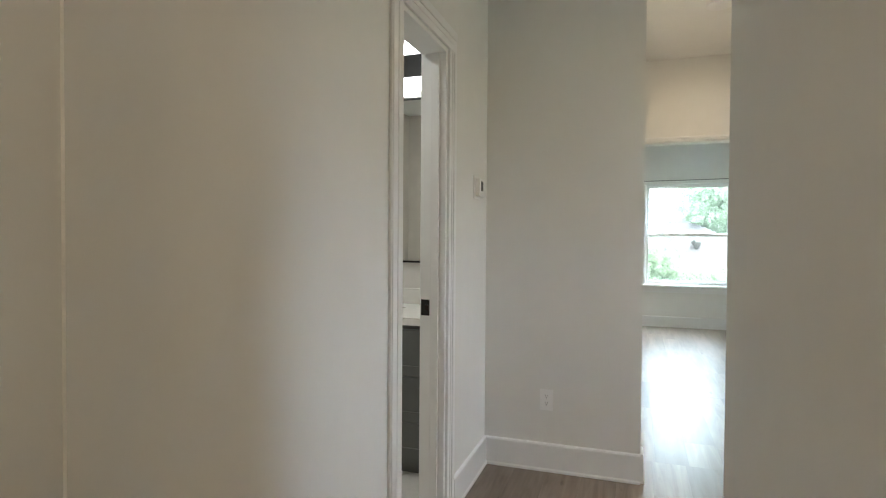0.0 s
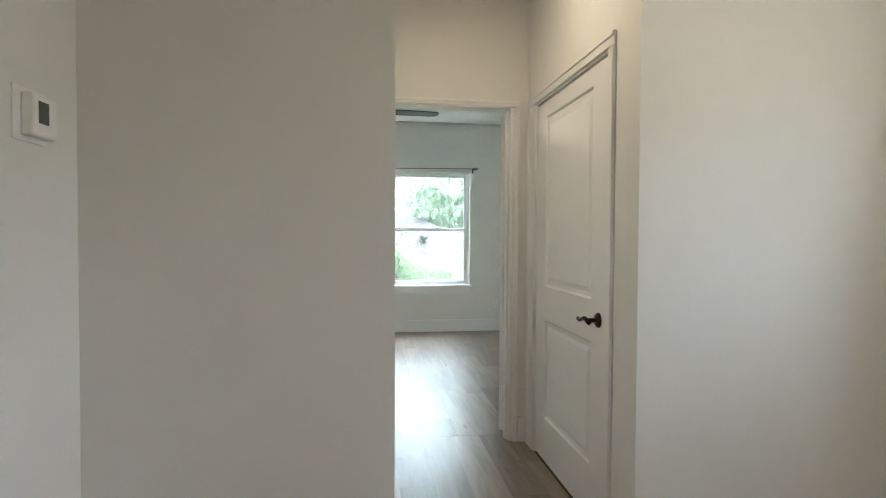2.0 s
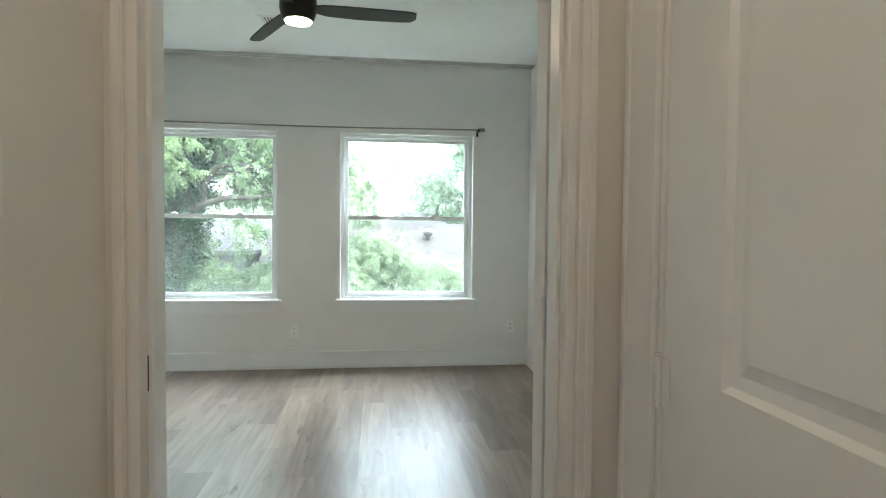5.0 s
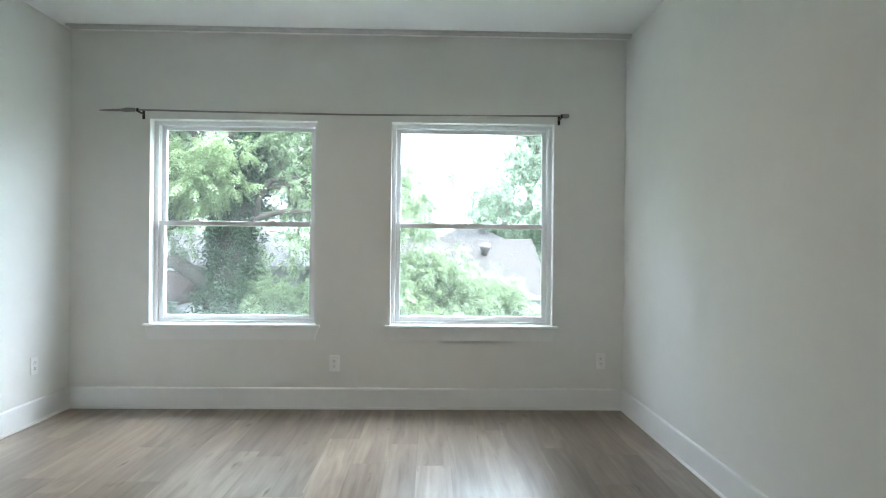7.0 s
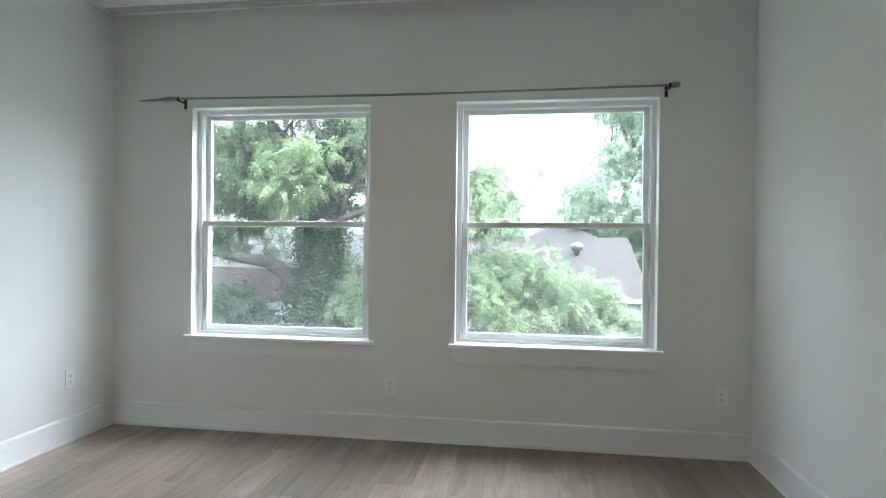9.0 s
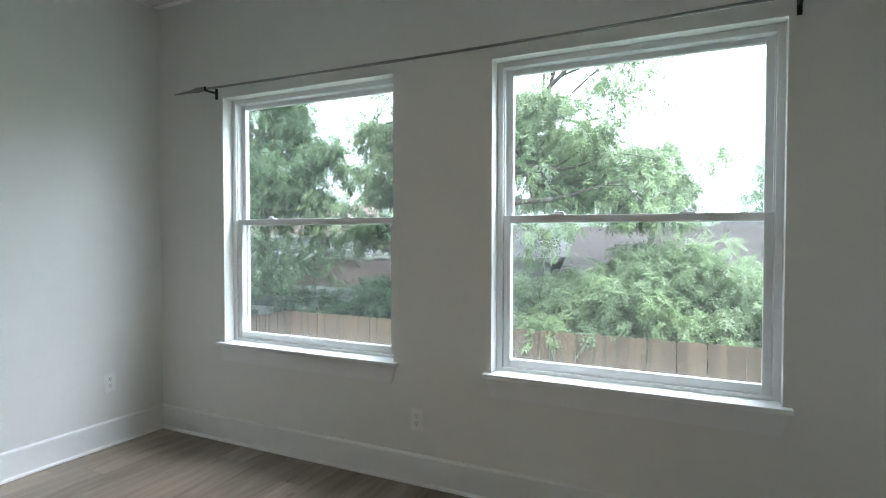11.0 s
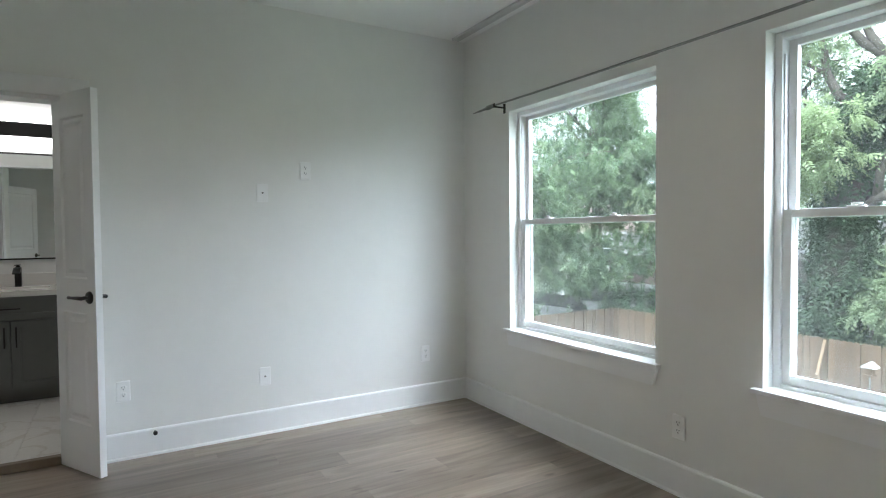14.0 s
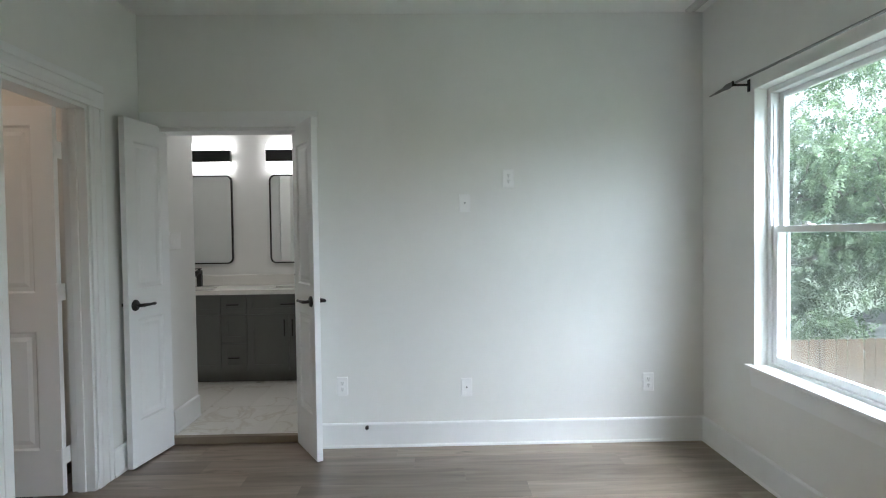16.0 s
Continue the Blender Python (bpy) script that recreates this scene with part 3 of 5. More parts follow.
for end, (hy, turn, d) in {"a": (7.378, 30.0, 1), "b": (6.552, -9.5, -1)}.items():
    leaf = thing("double_door", "narrow white two-panel bathroom door leaf standing open", "door", (XL - 0.075, hy, 0.012), "bathroom double doors", turn=turn)
    ob = leaf
    door_leaf(ob, 0.385, 2.03, stile=0.075, lock=(0.86, 1.04), top=0.13, foot=0.26)
    lever(ob, 0.33, 0.945, 0, -1, BLACK, -1, False)
    lever(ob, 0.33, 0.945, 0.035, 1, BLACK, -1, False)
threshold = thing("threshold_strip", "brown metal threshold strip between oak floor and tile", "threshold", (XL - 0.12, BO0, 0.0))
part("strip", boxes((-0.022, 0.022, 0.02, BO1 - BO0 - 0.02, 0, 0.050), bevel=0.004), material("threshold", (0.24, 0.19, 0.14), 0.5), threshold)

# ---- windows ----
for n, (a, b) in enumerate(WIN):
    win = thing(f"window_{n + 1}", "white vinyl single-hung window with two sash locks", "window", ((a + b) / 2, YW + 0.07, WZ0), kind="structure")
    hw, hh = (b - a) / 2, WZ1 - WZ0
    mid = 1.352 - WZ0
    part("window_frame", boxes((-hw, -hw + 0.030, 0, 0.085, 0, hh), (hw - 0.030, hw, 0, 0.085, 0, hh), (-hw + 0.03, hw - 0.03, 0, 0.085, 0, 0.035),
                               (-hw + 0.03, hw - 0.03, 0, 0.085, hh - 0.030, hh), bevel=0.003), VINYL, win)
    part("side_track", boxes((-hw + 0.030, -hw + 0.036, 0.012, 0.03, mid, hh - 0.09), (hw - 0.036, hw - 0.030, 0.012, 0.03, mid, hh - 0.09), bevel=0.002), VINYL, win)
    for name, y0, z0, z1, lo, hi in (("lower_sash", 0.012, 0.035, mid + 0.014, 0.040, 0.034), ("upper_sash", 0.048, mid - 0.022, hh - 0.030, 0.030, 0.026)):
        x = hw - 0.031
        s = part(name, boxes((-x, -x + 0.034, y0, y0 + 0.030, z0, z1), (x - 0.034, x, y0, y0 + 0.030, z0, z1),
                             (-x + 0.034, x - 0.034, y0 + 0.001, y0 + 0.029, z0, z0 + lo), (-x + 0.034, x - 0.034, y0 + 0.001, y0 + 0.029, z1 - hi, z1), bevel=0.003), VINYL, win)
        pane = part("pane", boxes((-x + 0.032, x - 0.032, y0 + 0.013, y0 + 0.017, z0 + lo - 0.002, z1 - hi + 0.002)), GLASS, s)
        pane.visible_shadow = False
    x = hw - 0.032
    scr = part("insect_screen", boxes((-x, -x + 0.018, 0.086, 0.094, 0.030, mid), (x - 0.018, x, 0.086, 0.094, 0.030, mid), (-x + 0.018, x - 0.018, 0.086, 0.094, 0.030, 0.048),
                                      (-x + 0.018, x - 0.018, 0.086, 0.094, mid - 0.018, mid)), VINYL, win)
    part("mesh", boxes((-x + 0.017, x - 0.017, 0.0895, 0.0905, 0.047, mid - 0.017)), SCREEN, scr, "grey fibreglass mesh")
    for sx in (-0.5, 0.42):
        bm = boxes((sx * hw - 0.030, sx * hw + 0.030, 0.006, 0.034, mid + 0.014, mid + 0.020), bevel=0.002)
        tube(bm, [(sx * hw - 0.008, 0.020, mid + 0.018), (sx * hw - 0.008, 0.020, mid + 0.030)], [0.011, 0.010], 12)
        tube(bm, [(sx * hw - 0.008, 0.018, mid + 0.027), (sx * hw + 0.026, 0.004, mid + 0.026)], [0.006, 0.004], 8)
        part("sash_lock", bm, PLASTIC, win)
    part("window_sill", boxes((-hw - 0.034, hw + 0.034, -0.108, -0.070, -0.002, 0.018), (-hw + 0.001, hw - 0.001, -0.071, 0.004, -0.002, 0.018), bevel=0.003), TRIM, win)
    bm = bmesh.new()
    for y in (-0.090, -0.070):
        for x, z in ((-hw - 0.020, -0.004), (hw + 0.020, -0.004), (hw - 0.004, -0.092), (-hw + 0.004, -0.092)):
            bm.verts.new((x, y, z))
    bm.verts.ensure_lookup_table()
    v = bm.verts
    for f in ((0, 1, 2, 3), (7, 6, 5, 4), (0, 4, 5, 1), (1, 5, 6, 2), (2, 6, 7, 3), (3, 7, 4, 0)):
        bm.faces.new([v[i] for i in f])
    bmesh.ops.recalc_face_normals(bm, faces=bm.faces)
    part("apron", bm, TRIM, win)

# ---- fixtures ----
rod = thing("curtain_rod", "thin brushed metal curtain rod sagging between wall brackets", "curtain rod", (0, 9.92, 2.145))
pts = [(-1.52 + 3.08 * k / 24, 0, -0.012 * math.sin(math.pi * k / 24)) for k in range(25)]
part("rod", tube(bmesh.new(), pts, [0.0065] * 25, 10), STEEL, rod, smooth=True)
part("inner_rod", tube(bmesh.new(), [(-0.45 + 0.1 * k, 0, -0.012 * math.sin(math.pi * (1.07 + 0.1 * k) / 3.08)) for k in range(4)], [0.0078] * 4, 10), STEEL, rod, smooth=True)
bm = tube(bmesh.new(), [(-1.50, 0, 0), (-1.56, 0, -0.002), (-1.60, 0, -0.004), (-1.66, 0, -0.006), (-1.75, 0, -0.008)], [0.013, 0.016, 0.009, 0.008, 0.004], 12)
part("finial", bm, STEEL, rod, "loose pointed rod end", smooth=True)
part("end_cap", tube(bmesh.new(), [(1.555, 0, 0), (1.575, 0, 0), (1.60, 0, 0.002)], [0.014, 0.017, 0.013], 12), STEEL, rod, smooth=True)
for x in (-1.475, 1.545):
    bm = boxes((x - 0.009, x + 0.009, 0.070, 0.079, -0.050, 0.016), bevel=0.002)
    box(bm, x - 0.007, x + 0.007, -0.010, 0.072, -0.018, -0.008, 0.002)
    box(bm, x - 0.007, x + 0.007, -0.016, -0.009, -0.018, 0.010, 0.002)
    part("bracket", bm, BLACK, rod)
track = thing("curtain_track", "slim grooved curtain track along the ceiling edge", "curtain track", (0.02, 9.90, CEIL))
part("rail", boxes((XL + 0.02, XR - 0.03, -0.030, -0.012, -0.016, 0.0), (XL + 0.02, XR - 0.03, -0.009, 0.009, -0.014, 0.0), (XL + 0.02, XR - 0.03, 0.012, 0.030, -0.016, 0.0), bevel=0.002), TRACK, track)
part("end_stop", boxes((XR - 0.03, XR - 0.022, -0.031, 0.031, -0.018, 0.0), bevel=0.002), TRACK, track)


def wall_plate(at, turn, style, label, category="outlet", group="", gangs=1):
    """A plate on a wall face; its own -y looks into the room."""
    ob = thing("wall_outlet" if style == "duplex" else "wall_switch" if style == "rocker" else "cable_plate", label, category, at, group, turn=turn)
    w = 0.036 + 0.023 * (gangs - 1)
    part("plate", boxes((-w, w, -0.0065, 0, -0.0585, 0.0585), bevel=0.0045), PLASTIC, ob)
    if style == "duplex":
        for s in (-1, 1):
            bm = bmesh.new()
            lathe(bm, ((0.0165, 0), (0.0165, 0.003), (0.015, 0.0035)), seg=20)
            bmesh.ops.rotate(bm, verts=bm.verts, cent=(0, 0, 0), matrix=Matrix.Rotation(radians(90), 3, "X"))
            bmesh.ops.translate(bm, verts=bm.verts, vec=(0, -0.006, s * 0.0195))
            r = part("receptacle", bm, PLASTIC, ob)
            part("slot", boxes((-0.0075, -0.005, -0.0102, -0.0094, s * 0.0195 + 0.0, s * 0.0195 + 0.009), (0.005, 0.0075, -0.0102, -0.0094, s * 0.0195 + 0.001, s * 0.0195 + 0.008),
                               (-0.0025, 0.0025, -0.0102, -0.0094, s * 0.0195 - 0.010, s * 0.0195 - 0.005)), SLOT, r)
    elif style == "cable":
        part("jack", tube(bmesh.new(), [(0, -0.006, 0), (0, -0.014, 0)], [0.005, 0.0045], 12), BRONZE, ob)
    else:
        for g in range(gangs):
            x = (g - (gangs - 1) / 2) * 0.046
            bm = bmesh.new()
            box(bm, x - 0.0165, x + 0.0165, -0.009, -0.006, -0.033, 0.033, 0.001)
            part("rocker", bm, PLASTIC, ob)
    return ob


DUP = "white duplex outlet on the painted wall"
wall_plate((-0.115 + 0.03, YW, 0.342 - 0.01), 0, "duplex", DUP + " between the windows", group="bedroom outlets")
wall_plate((1.873, YW, 0.36), 0, "duplex", DUP + " beside the window", group="bedroom outlets")
for y, z, st in ((9.64, 0.382, "duplex"), (7.684, 0.392, "duplex"), (8.755, 1.694, "duplex"), (8.473, 0.371, "cable"), (8.477, 1.542, "cable")):
    wall_plate((XL, y, z), 90, st, DUP if st == "duplex" else "white cable plate with one jack on the painted wall", "outlet" if st == "duplex" else "cable plate",
               "bedroom outlets" if st == "duplex" else "cable plates")
wall_plate((-0.268, 4.27, 0.395), 0, "duplex", "white duplex outlet on the hall wall", group="hall outlets")
wall_plate((HX1, 5.70, 1.30), 90, "rocker", "white rocker switch on the hall wall", "switch")
wall_plate((-2.25, 6.54, 1.33), 180, "rocker", "white triple switch inside the bathroom", "switch", gangs=3)

thermostat = thing("thermostat", "white wall thermostat with a small dark display", "thermostat", (HX0, 4.06, 1.552), turn=90)
part("backplate", boxes((-0.070, 0.060, -0.004, 0, -0.060, 0.060), bevel=0.001), PLASTIC, thermostat)
part("body", boxes((-0.045, 0.055, -0.030, -0.004, -0.048, 0.048), bevel=0.005), PLASTIC, thermostat)
part("display", boxes((-0.022, 0.018, -0.0315, -0.0295, -0.018, 0.032)), DISPLAY, thermostat)


def door_stop(at, turn):
    ob = thing("door_stop", "small black door stop on the baseboard", "door stop", at, "door stops", turn=turn)
    part("post", tube(bmesh.new(), [(0, 0, 0), (0, -0.022, 0)], [0.008, 0.007], 12), BLACK, ob)
    part("bumper", tube(bmesh.new(), [(0, -0.022, 0), (0, -0.025, 0), (0, -0.036, 0)], [0.007, 0.0125, 0.011], 14), BLACK, ob, "rubber tip")


door_stop((XL + 0.015, 7.84, 0.135), 90)
door_stop((-1.80, YC - 0.015, 0.10), 180)

vent = thing("ceiling_vent", "white slotted ceiling air vent", "vent", (-0.03, 9.10, CEIL))
part("frame", boxes((-0.17, 0.17, -0.10, -0.075, -0.008, 0), (-0.17, 0.17, 0.075, 0.10, -0.008, 0), (-0.17, -0.145, -0.075, 0.075, -0.008, 0), (0.145, 0.17, -0.075, 0.075, -0.008, 0), bevel=0.002), TRIM, vent)
part("backing", boxes((-0.145, 0.145, -0.075, 0.075, -0.002, -0.0005)), SLOT, vent)
for k in range(14):
    x = -0.135 + 0.0208 * k
    part("slat", boxes((x - 0.005, x + 0.005, -0.075, 0.075, -0.009, -0.002)), TRIM, vent)

fan = thing("ceiling_fan", "black three-blade ceiling fan with a lit warm lamp", "ceiling fan", (0.187, 8.22, CEIL))
part("canopy", lathe(bmesh.new(), ((0.066, 0), (0.066, -0.035), (0.058, -0.055), (0.024, -0.062))), BLACK, fan, smooth=True)
part("downrod", tube(bmesh.new(), [(0, 0, -0.06), (0, 0, -0.12)], [0.012, 0.012], 16), BLACK, fan, smooth=True)
part("motor", lathe(bmesh.new(), ((0.020, -0.095), (0.030, -0.100), (0.048, -0.128), (0.070, -0.145), (0.094, -0.165), (0.103, -0.195), (0.104, -0.245), (0.098, -0.275), (0.085, -0.305), (0.078, -0.312))), BLACK, fan, smooth=True)
part("light_lens", lathe(bmesh.new(), ((0.077, -0.3125), (0.074, -0.318), (0.05, -0.321), (0.0, -0.322)), seg=32), LENS, fan, "glowing warm lens", smooth=True)
for k in range(3):
    bm = bmesh.new()
    rows = ((0.085, 0.036, -0.026), (0.16, 0.058, -0.040), (0.34, 0.066, -0.047), (0.58, 0.055, -0.048), (0.645, 0.044, -0.046), (0.672, 0.014, -0.036))
    rings = []
    for r, front, back in rows:
        tilt = radians(-13)
        ring = []
        for y, dz in ((front, 0.0045), (back, 0.0045), (back, -0.0045), (front, -0.0045)):
            ring.append(bm.verts.new((r, y * math.cos(tilt) - dz * math.sin(tilt), -0.235 - 0.02 * r + y * math.sin(tilt) + dz * math.cos(tilt))))
        rings.append(ring)
    for a, b in zip(rings, rings[1:]):
        for i in range(4):
            bm.faces.new((a[i], b[i], b[(i + 1) % 4], a[(i + 1) % 4]))
    bm.faces.new(rings[0])
    bm.faces.new(rings[-1][::-1])
    bmesh.ops.recalc_face_normals(bm, faces=bm.faces)
    bmesh.ops.rotate(bm, verts=bm.verts, cent=(0, 0, 0), matrix=Matrix.Rotation(radians(2 + 120 * k), 3, "Z"))
    part("blade", bm, BLADE, fan)

# cans at (0.12, 0.4) and (1.4, 3.6) are invented to carry the fill lamps
for x, y in ((0.66, 5.0), (0.12, 0.4), (1.4, 3.6), (-0.9, 5.5)):
    can = thing("recessed_light", "round recessed ceiling light with a glowing lens, two added for fill", "ceiling light", (x, y, CEIL), "recessed lights")
    part("trim_ring", lathe(bmesh.new(), ((0.062, 0), (0.082, -0.001), (0.080, -0.006), (0.063, -0.008))), TRIM, can, smooth=True)
    part("lens", lathe(bmesh.new(), ((0.062, -0.003), (0.060, -0.0055), (0.0, -0.006))), LENS, can, smooth=True)


# ---- bathrooms ----
def vanity_light(at, turn, w, h=0.056):
    ob = thing("vanity_light", "black bar wall light glowing above and below", "wall light", at, "vanity lights", turn=turn)
    part("bar", boxes((-w / 2, w / 2, -0.085, -0.030, -h, h), bevel=0.003), BLACK, ob)
    part("back_plate", boxes((-w / 2 + 0.03, w / 2 - 0.03, -0.030, 0, -h + 0.01, h - 0.01), bevel=0.002), BLACK, ob)
    for s in (-1, 1):
        part("diffuser", boxes((-w / 2 + 0.006, w / 2 - 0.006, -0.080, -0.034, s * (h + h * 0.55) - h * 0.53, s * (h + h * 0.55) + h * 0.53), bevel=0.004), ACRYLIC, ob, "glowing white acrylic")


def rounded(w, h, r, n=8):
    pts = []
    for cx, cz, a0 in ((w / 2 - r, h / 2 - r, 0), (-w / 2 + r, h / 2 - r, 90), (-w / 2 + r, -h / 2 + r, 180), (w / 2 - r, -h / 2 + r, 270)):
        pts += [(cx + r * math.cos(radians(a0 + 90 * k / n)), cz + r * math.sin(radians(a0 + 90 * k / n))) for k in range(n + 1)]
    return pts


def wall_mirror(at, turn, w, h):
    ob = thing("wall_mirror", "mirror with rounded corners in a thin black frame", "mirror", at, "vanity mirrors", turn=turn)
    bm = bmesh.new()
    outer, inner = rounded(w, h, 0.055), rounded(w - 0.024, h - 0.024, 0.045)
    loops = [[bm.verts.new((x, y, z)) for x, z in pts] for pts, y in ((outer, 0), (outer, -0.026), (inner, -0.026), (inner, -0.016))]
    k = len(outer)
    for a, b in zip(loops, loops[1:]):
        for i in range(k):
            bm.faces.new((a[i], a[(i + 1) % k], b[(i + 1) % k], b[i]))
    bmesh.ops.recalc_face_normals(bm, faces=bm.faces)
    part("frame", bm, BLACK, ob)
    bm = bmesh.new()
    bm.faces.new([bm.verts.new((x, -0.017, z)) for x, z in inner])
    bmesh.ops.recalc_face_normals(bm, faces=bm.faces)
    part("glass", bm, MIRROR, ob, "silvered mirror glass")


def faucet(at, turn):
    ob = thing("faucet", "matte black single-hole waterfall faucet", "faucet", at, "faucets", turn=turn)
    part("body", boxes((-0.022, 0.022, -0.022, 0.022, 0, 0.155), bevel=0.004), BLACK, ob)
    bm = bmesh.new()
    for x in (-0.024, 0.024):
        for y, z in ((-0.015, 0.152), (-0.06, 0.150), (-0.125, 0.112), (-0.125, 0.104), (-0.055, 0.128), (-0.015, 0.120)):
            bm.verts.new((x, y, z))
    bm.verts.ensure_lookup_table()
    v = bm.verts
    bm.faces.new([v[i] for i in range(6)])
    bm.faces.new([v[11 - i] for i in range(6)])
    for i in range(6):
        bm.faces.new((v[i], v[(i + 1) % 6], v[6 + (i + 1) % 6], v[6 + i]))
    bmesh.ops.recalc_face_normals(bm, faces=bm.faces)
    part("spout", bm, BLACK, ob)
    bm = boxes((-0.016, 0.016, -0.085, 0.022, 0.168, 0.176), bevel=0.003)
    box(bm, -0.012, 0.012, -0.012, 0.012, 0.155, 0.169, 0.002)
    part("lever", bm, BLACK, ob)
    return ob


def pull(parent, x, z, y, length, upright):
    if upright:
        bm = boxes((x - 0.005, x + 0.005, y - 0.030, y - 0.020, z - length / 2, z + length / 2), (x - 0.004, x + 0.004, y - 0.021, y, z - length / 2 + 0.02, z - length / 2 + 0.03),
                   (x - 0.004, x + 0.004, y - 0.021, y, z + length / 2 - 0.03, z + length / 2 - 0.02), bevel=0.0015)
    else:
        bm = boxes((x - length / 2, x + length / 2, y - 0.030, y - 0.020, z - 0.005, z + 0.005), (x - length / 2 + 0.02, x - length / 2 + 0.03, y - 0.021, y, z - 0.004, z + 0.004),
                   (x + length / 2 - 0.03, x + length / 2 - 0.02, y - 0.021, y, z - 0.004, z + 0.004), bevel=0.0015)
    part("pull", bm, BLACK, parent)


def front(parent, name, x0, x1, z0, z1):
    """A shaker front: a frame and a sunk panel."""
    bm = bmesh.new()
    e = min(0.055, (z1 - z0) * 0.28)
    for r in ((x0, x0 + e, z0, z1), (x1 - e, x1, z0, z1), (x0 + e, x1 - e, z0, z0 + e), (x0 + e, x1 - e, z1 - e, z1)):
        box(bm, r[0], r[1], -0.020, 0, r[2], r[3])
    box(bm, x0 + e, x1 - e, -0.010, 0, z0 + e, z1 - e)
    return part(name, bm, CABINET, parent)


def vanity_unit(at, turn, w, layout, top, d=0.50):
    """A hollow cabinet whose front is y = 0 and whose body reaches to y = d."""
    ob = thing("vanity_cabinet", "grey painted shaker vanity cabinet with black pulls", "cabinet", at, "vanity cabinets", turn=turn)
    part("body", boxes((0, w, 0, 0.018, 0.10, top), (0, w, d - 0.018, d, 0.10, top), (0, 0.018, 0.018, d - 0.018, 0.10, top),
                       (w - 0.018, w, 0.018, d - 0.018, 0.10, top), (0.018, w - 0.018, 0.018, d - 0.018, 0.10, 0.118)), CABINET, ob)
    part("toe_kick", boxes((0.0, w, 0.06, d, 0, 0.10)), CABINET, ob)
    for kind, x0, x1, z0, z1, pl in layout:
        f = front(ob, kind, x0 + 0.003, x1 - 0.003, z0 + 0.003, z1 - 0.003)
        if pl == "h":
            pull(f, (x0 + x1) / 2, (z0 + z1) / 2, -0.02, min(0.13, (x1 - x0) * 0.45), False)
        elif pl:
            pull(f, x0 + 0.035 if pl == "l" else x1 - 0.035, z1 - 0.12, -0.02, 0.15, True)
    return ob


def countertop(at, turn, w, d, label, sinks):
    """A slab with a cut-out 0.44 by 0.29 at each of the sinks, rows of (x, y)."""
    ob = thing("countertop", label, "countertop", at, turn=turn)
    cy = sinks[0][1]
    xs = [0.0] + [v for cx, _ in sinks for v in (cx - 0.22, cx + 0.22)] + [w]
    ys = [-0.025, cy - 0.145, cy + 0.145, d]
    bm = bmesh.new()
    at_ = {(i, j, k): bm.verts.new((x, y, z)) for i, x in enumerate(xs) for j, y in enumerate(ys) for k, z in enumerate((0, 0.04))}
    cells = {(i, j) for i in range(len(xs) - 1) for j in range(3) if not (i % 2 and j == 1)}
    for i, j in cells:
        ring = [(i, j), (i + 1, j), (i + 1, j + 1), (i, j + 1)]
        bm.faces.new([at_[a, b, 1] for a, b in ring])
        bm.faces.new([at_[a, b, 0] for a, b in ring[::-1]])
        for k, beside in enumerate(((i, j - 1), (i + 1, j), (i, j + 1), (i - 1, j))):
            if beside not in cells:
                (a, b), (c, e) = ring[k], ring[(k + 1) % 4]
                bm.faces.new((at_[a, b, 0], at_[c, e, 0], at_[c, e, 1], at_[a, b, 1]))
    part("slab", bm, COUNTER, ob)
    part("backsplash", boxes((0, w, d - 0.02, d, 0.04, 0.14), bevel=0.003), COUNTER, ob)
    return ob


def basin(at, turn):
    """A rectangular bowl under a cut-out; its rim meets the underside of the slab at z = 0."""
    ob = thing("sink_basin", "white undermount rectangular sink", "sink", at, "sinks", turn=turn)
    bm = bmesh.new()
    rows = ((0.235, 0.16, 0.0), (0.218, 0.143, 0.0), (0.210, 0.135, -0.075), (0.175, 0.105, -0.12), (0.03, 0.03, -0.128))
    loops = []
    for hx, hy, z in rows:
        pts = rounded(2 * hx, 2 * hy, min(0.05, hy * 0.6), 5)
        loops.append([bm.verts.new((x, y, z)) for x, y in pts])
    k = len(loops[0])
    for a, b in zip(loops, loops[1:]):
        for i in range(k):
            bm.faces.new((a[i], a[(i + 1) % k], b[(i + 1) % k], b[i]))
    bm.faces.new(loops[-1])
    part("bowl", bm, COUNTER, ob, smooth=True)
    part("drain", lathe(bmesh.new(), ((0.026, -0.127), (0.026, -0.124), (0.018, -0.1225)), seg=20), BLACK, ob)


# large bathroom: fronts look towards +x, so its own x runs along +y
VF, VT, BZ = MB + 0.53, 0.795, 0.045
D3 = lambda w: [("drawer", 0, w, 0.62, VT, "h"), ("drawer", 0, w, 0.365, 0.62, ""), ("drawer", 0, w, 0.11, 0.365, "h")]
DD = lambda w: [("drawer", 0, w, 0.62, VT, "h"), ("door", 0, w / 2, 0.11, 0.62, "r"), ("door", w / 2, w, 0.11, 0.62, "l")]
vanity_unit((VF, 5.67, BZ), 90, 0.72, DD(0.72), VT)
vanity_unit((VF, 6.39, BZ), 90, 0.23, D3(0.23), VT)
vanity_unit((VF, 6.62, BZ), 90, 0.74, DD(0.74), VT)
countertop((VF, 5.62, VT + BZ), 90, 1.80, 0.53, "white stone vanity countertop with a low backsplash", ((0.41, 0.24), (1.37, 0.24)))
for y in (6.03, 6.99):
    basin((VF - 0.24, y, VT + BZ - 0.001), 90)
    faucet((MB + 0.10, y, VT + BZ + 0.04), 90)
    vanity_light((MB, y, 2.13), 90, 0.62)
    wall_mirror((MB, y, 1.52), 90, 0.60, 0.86)
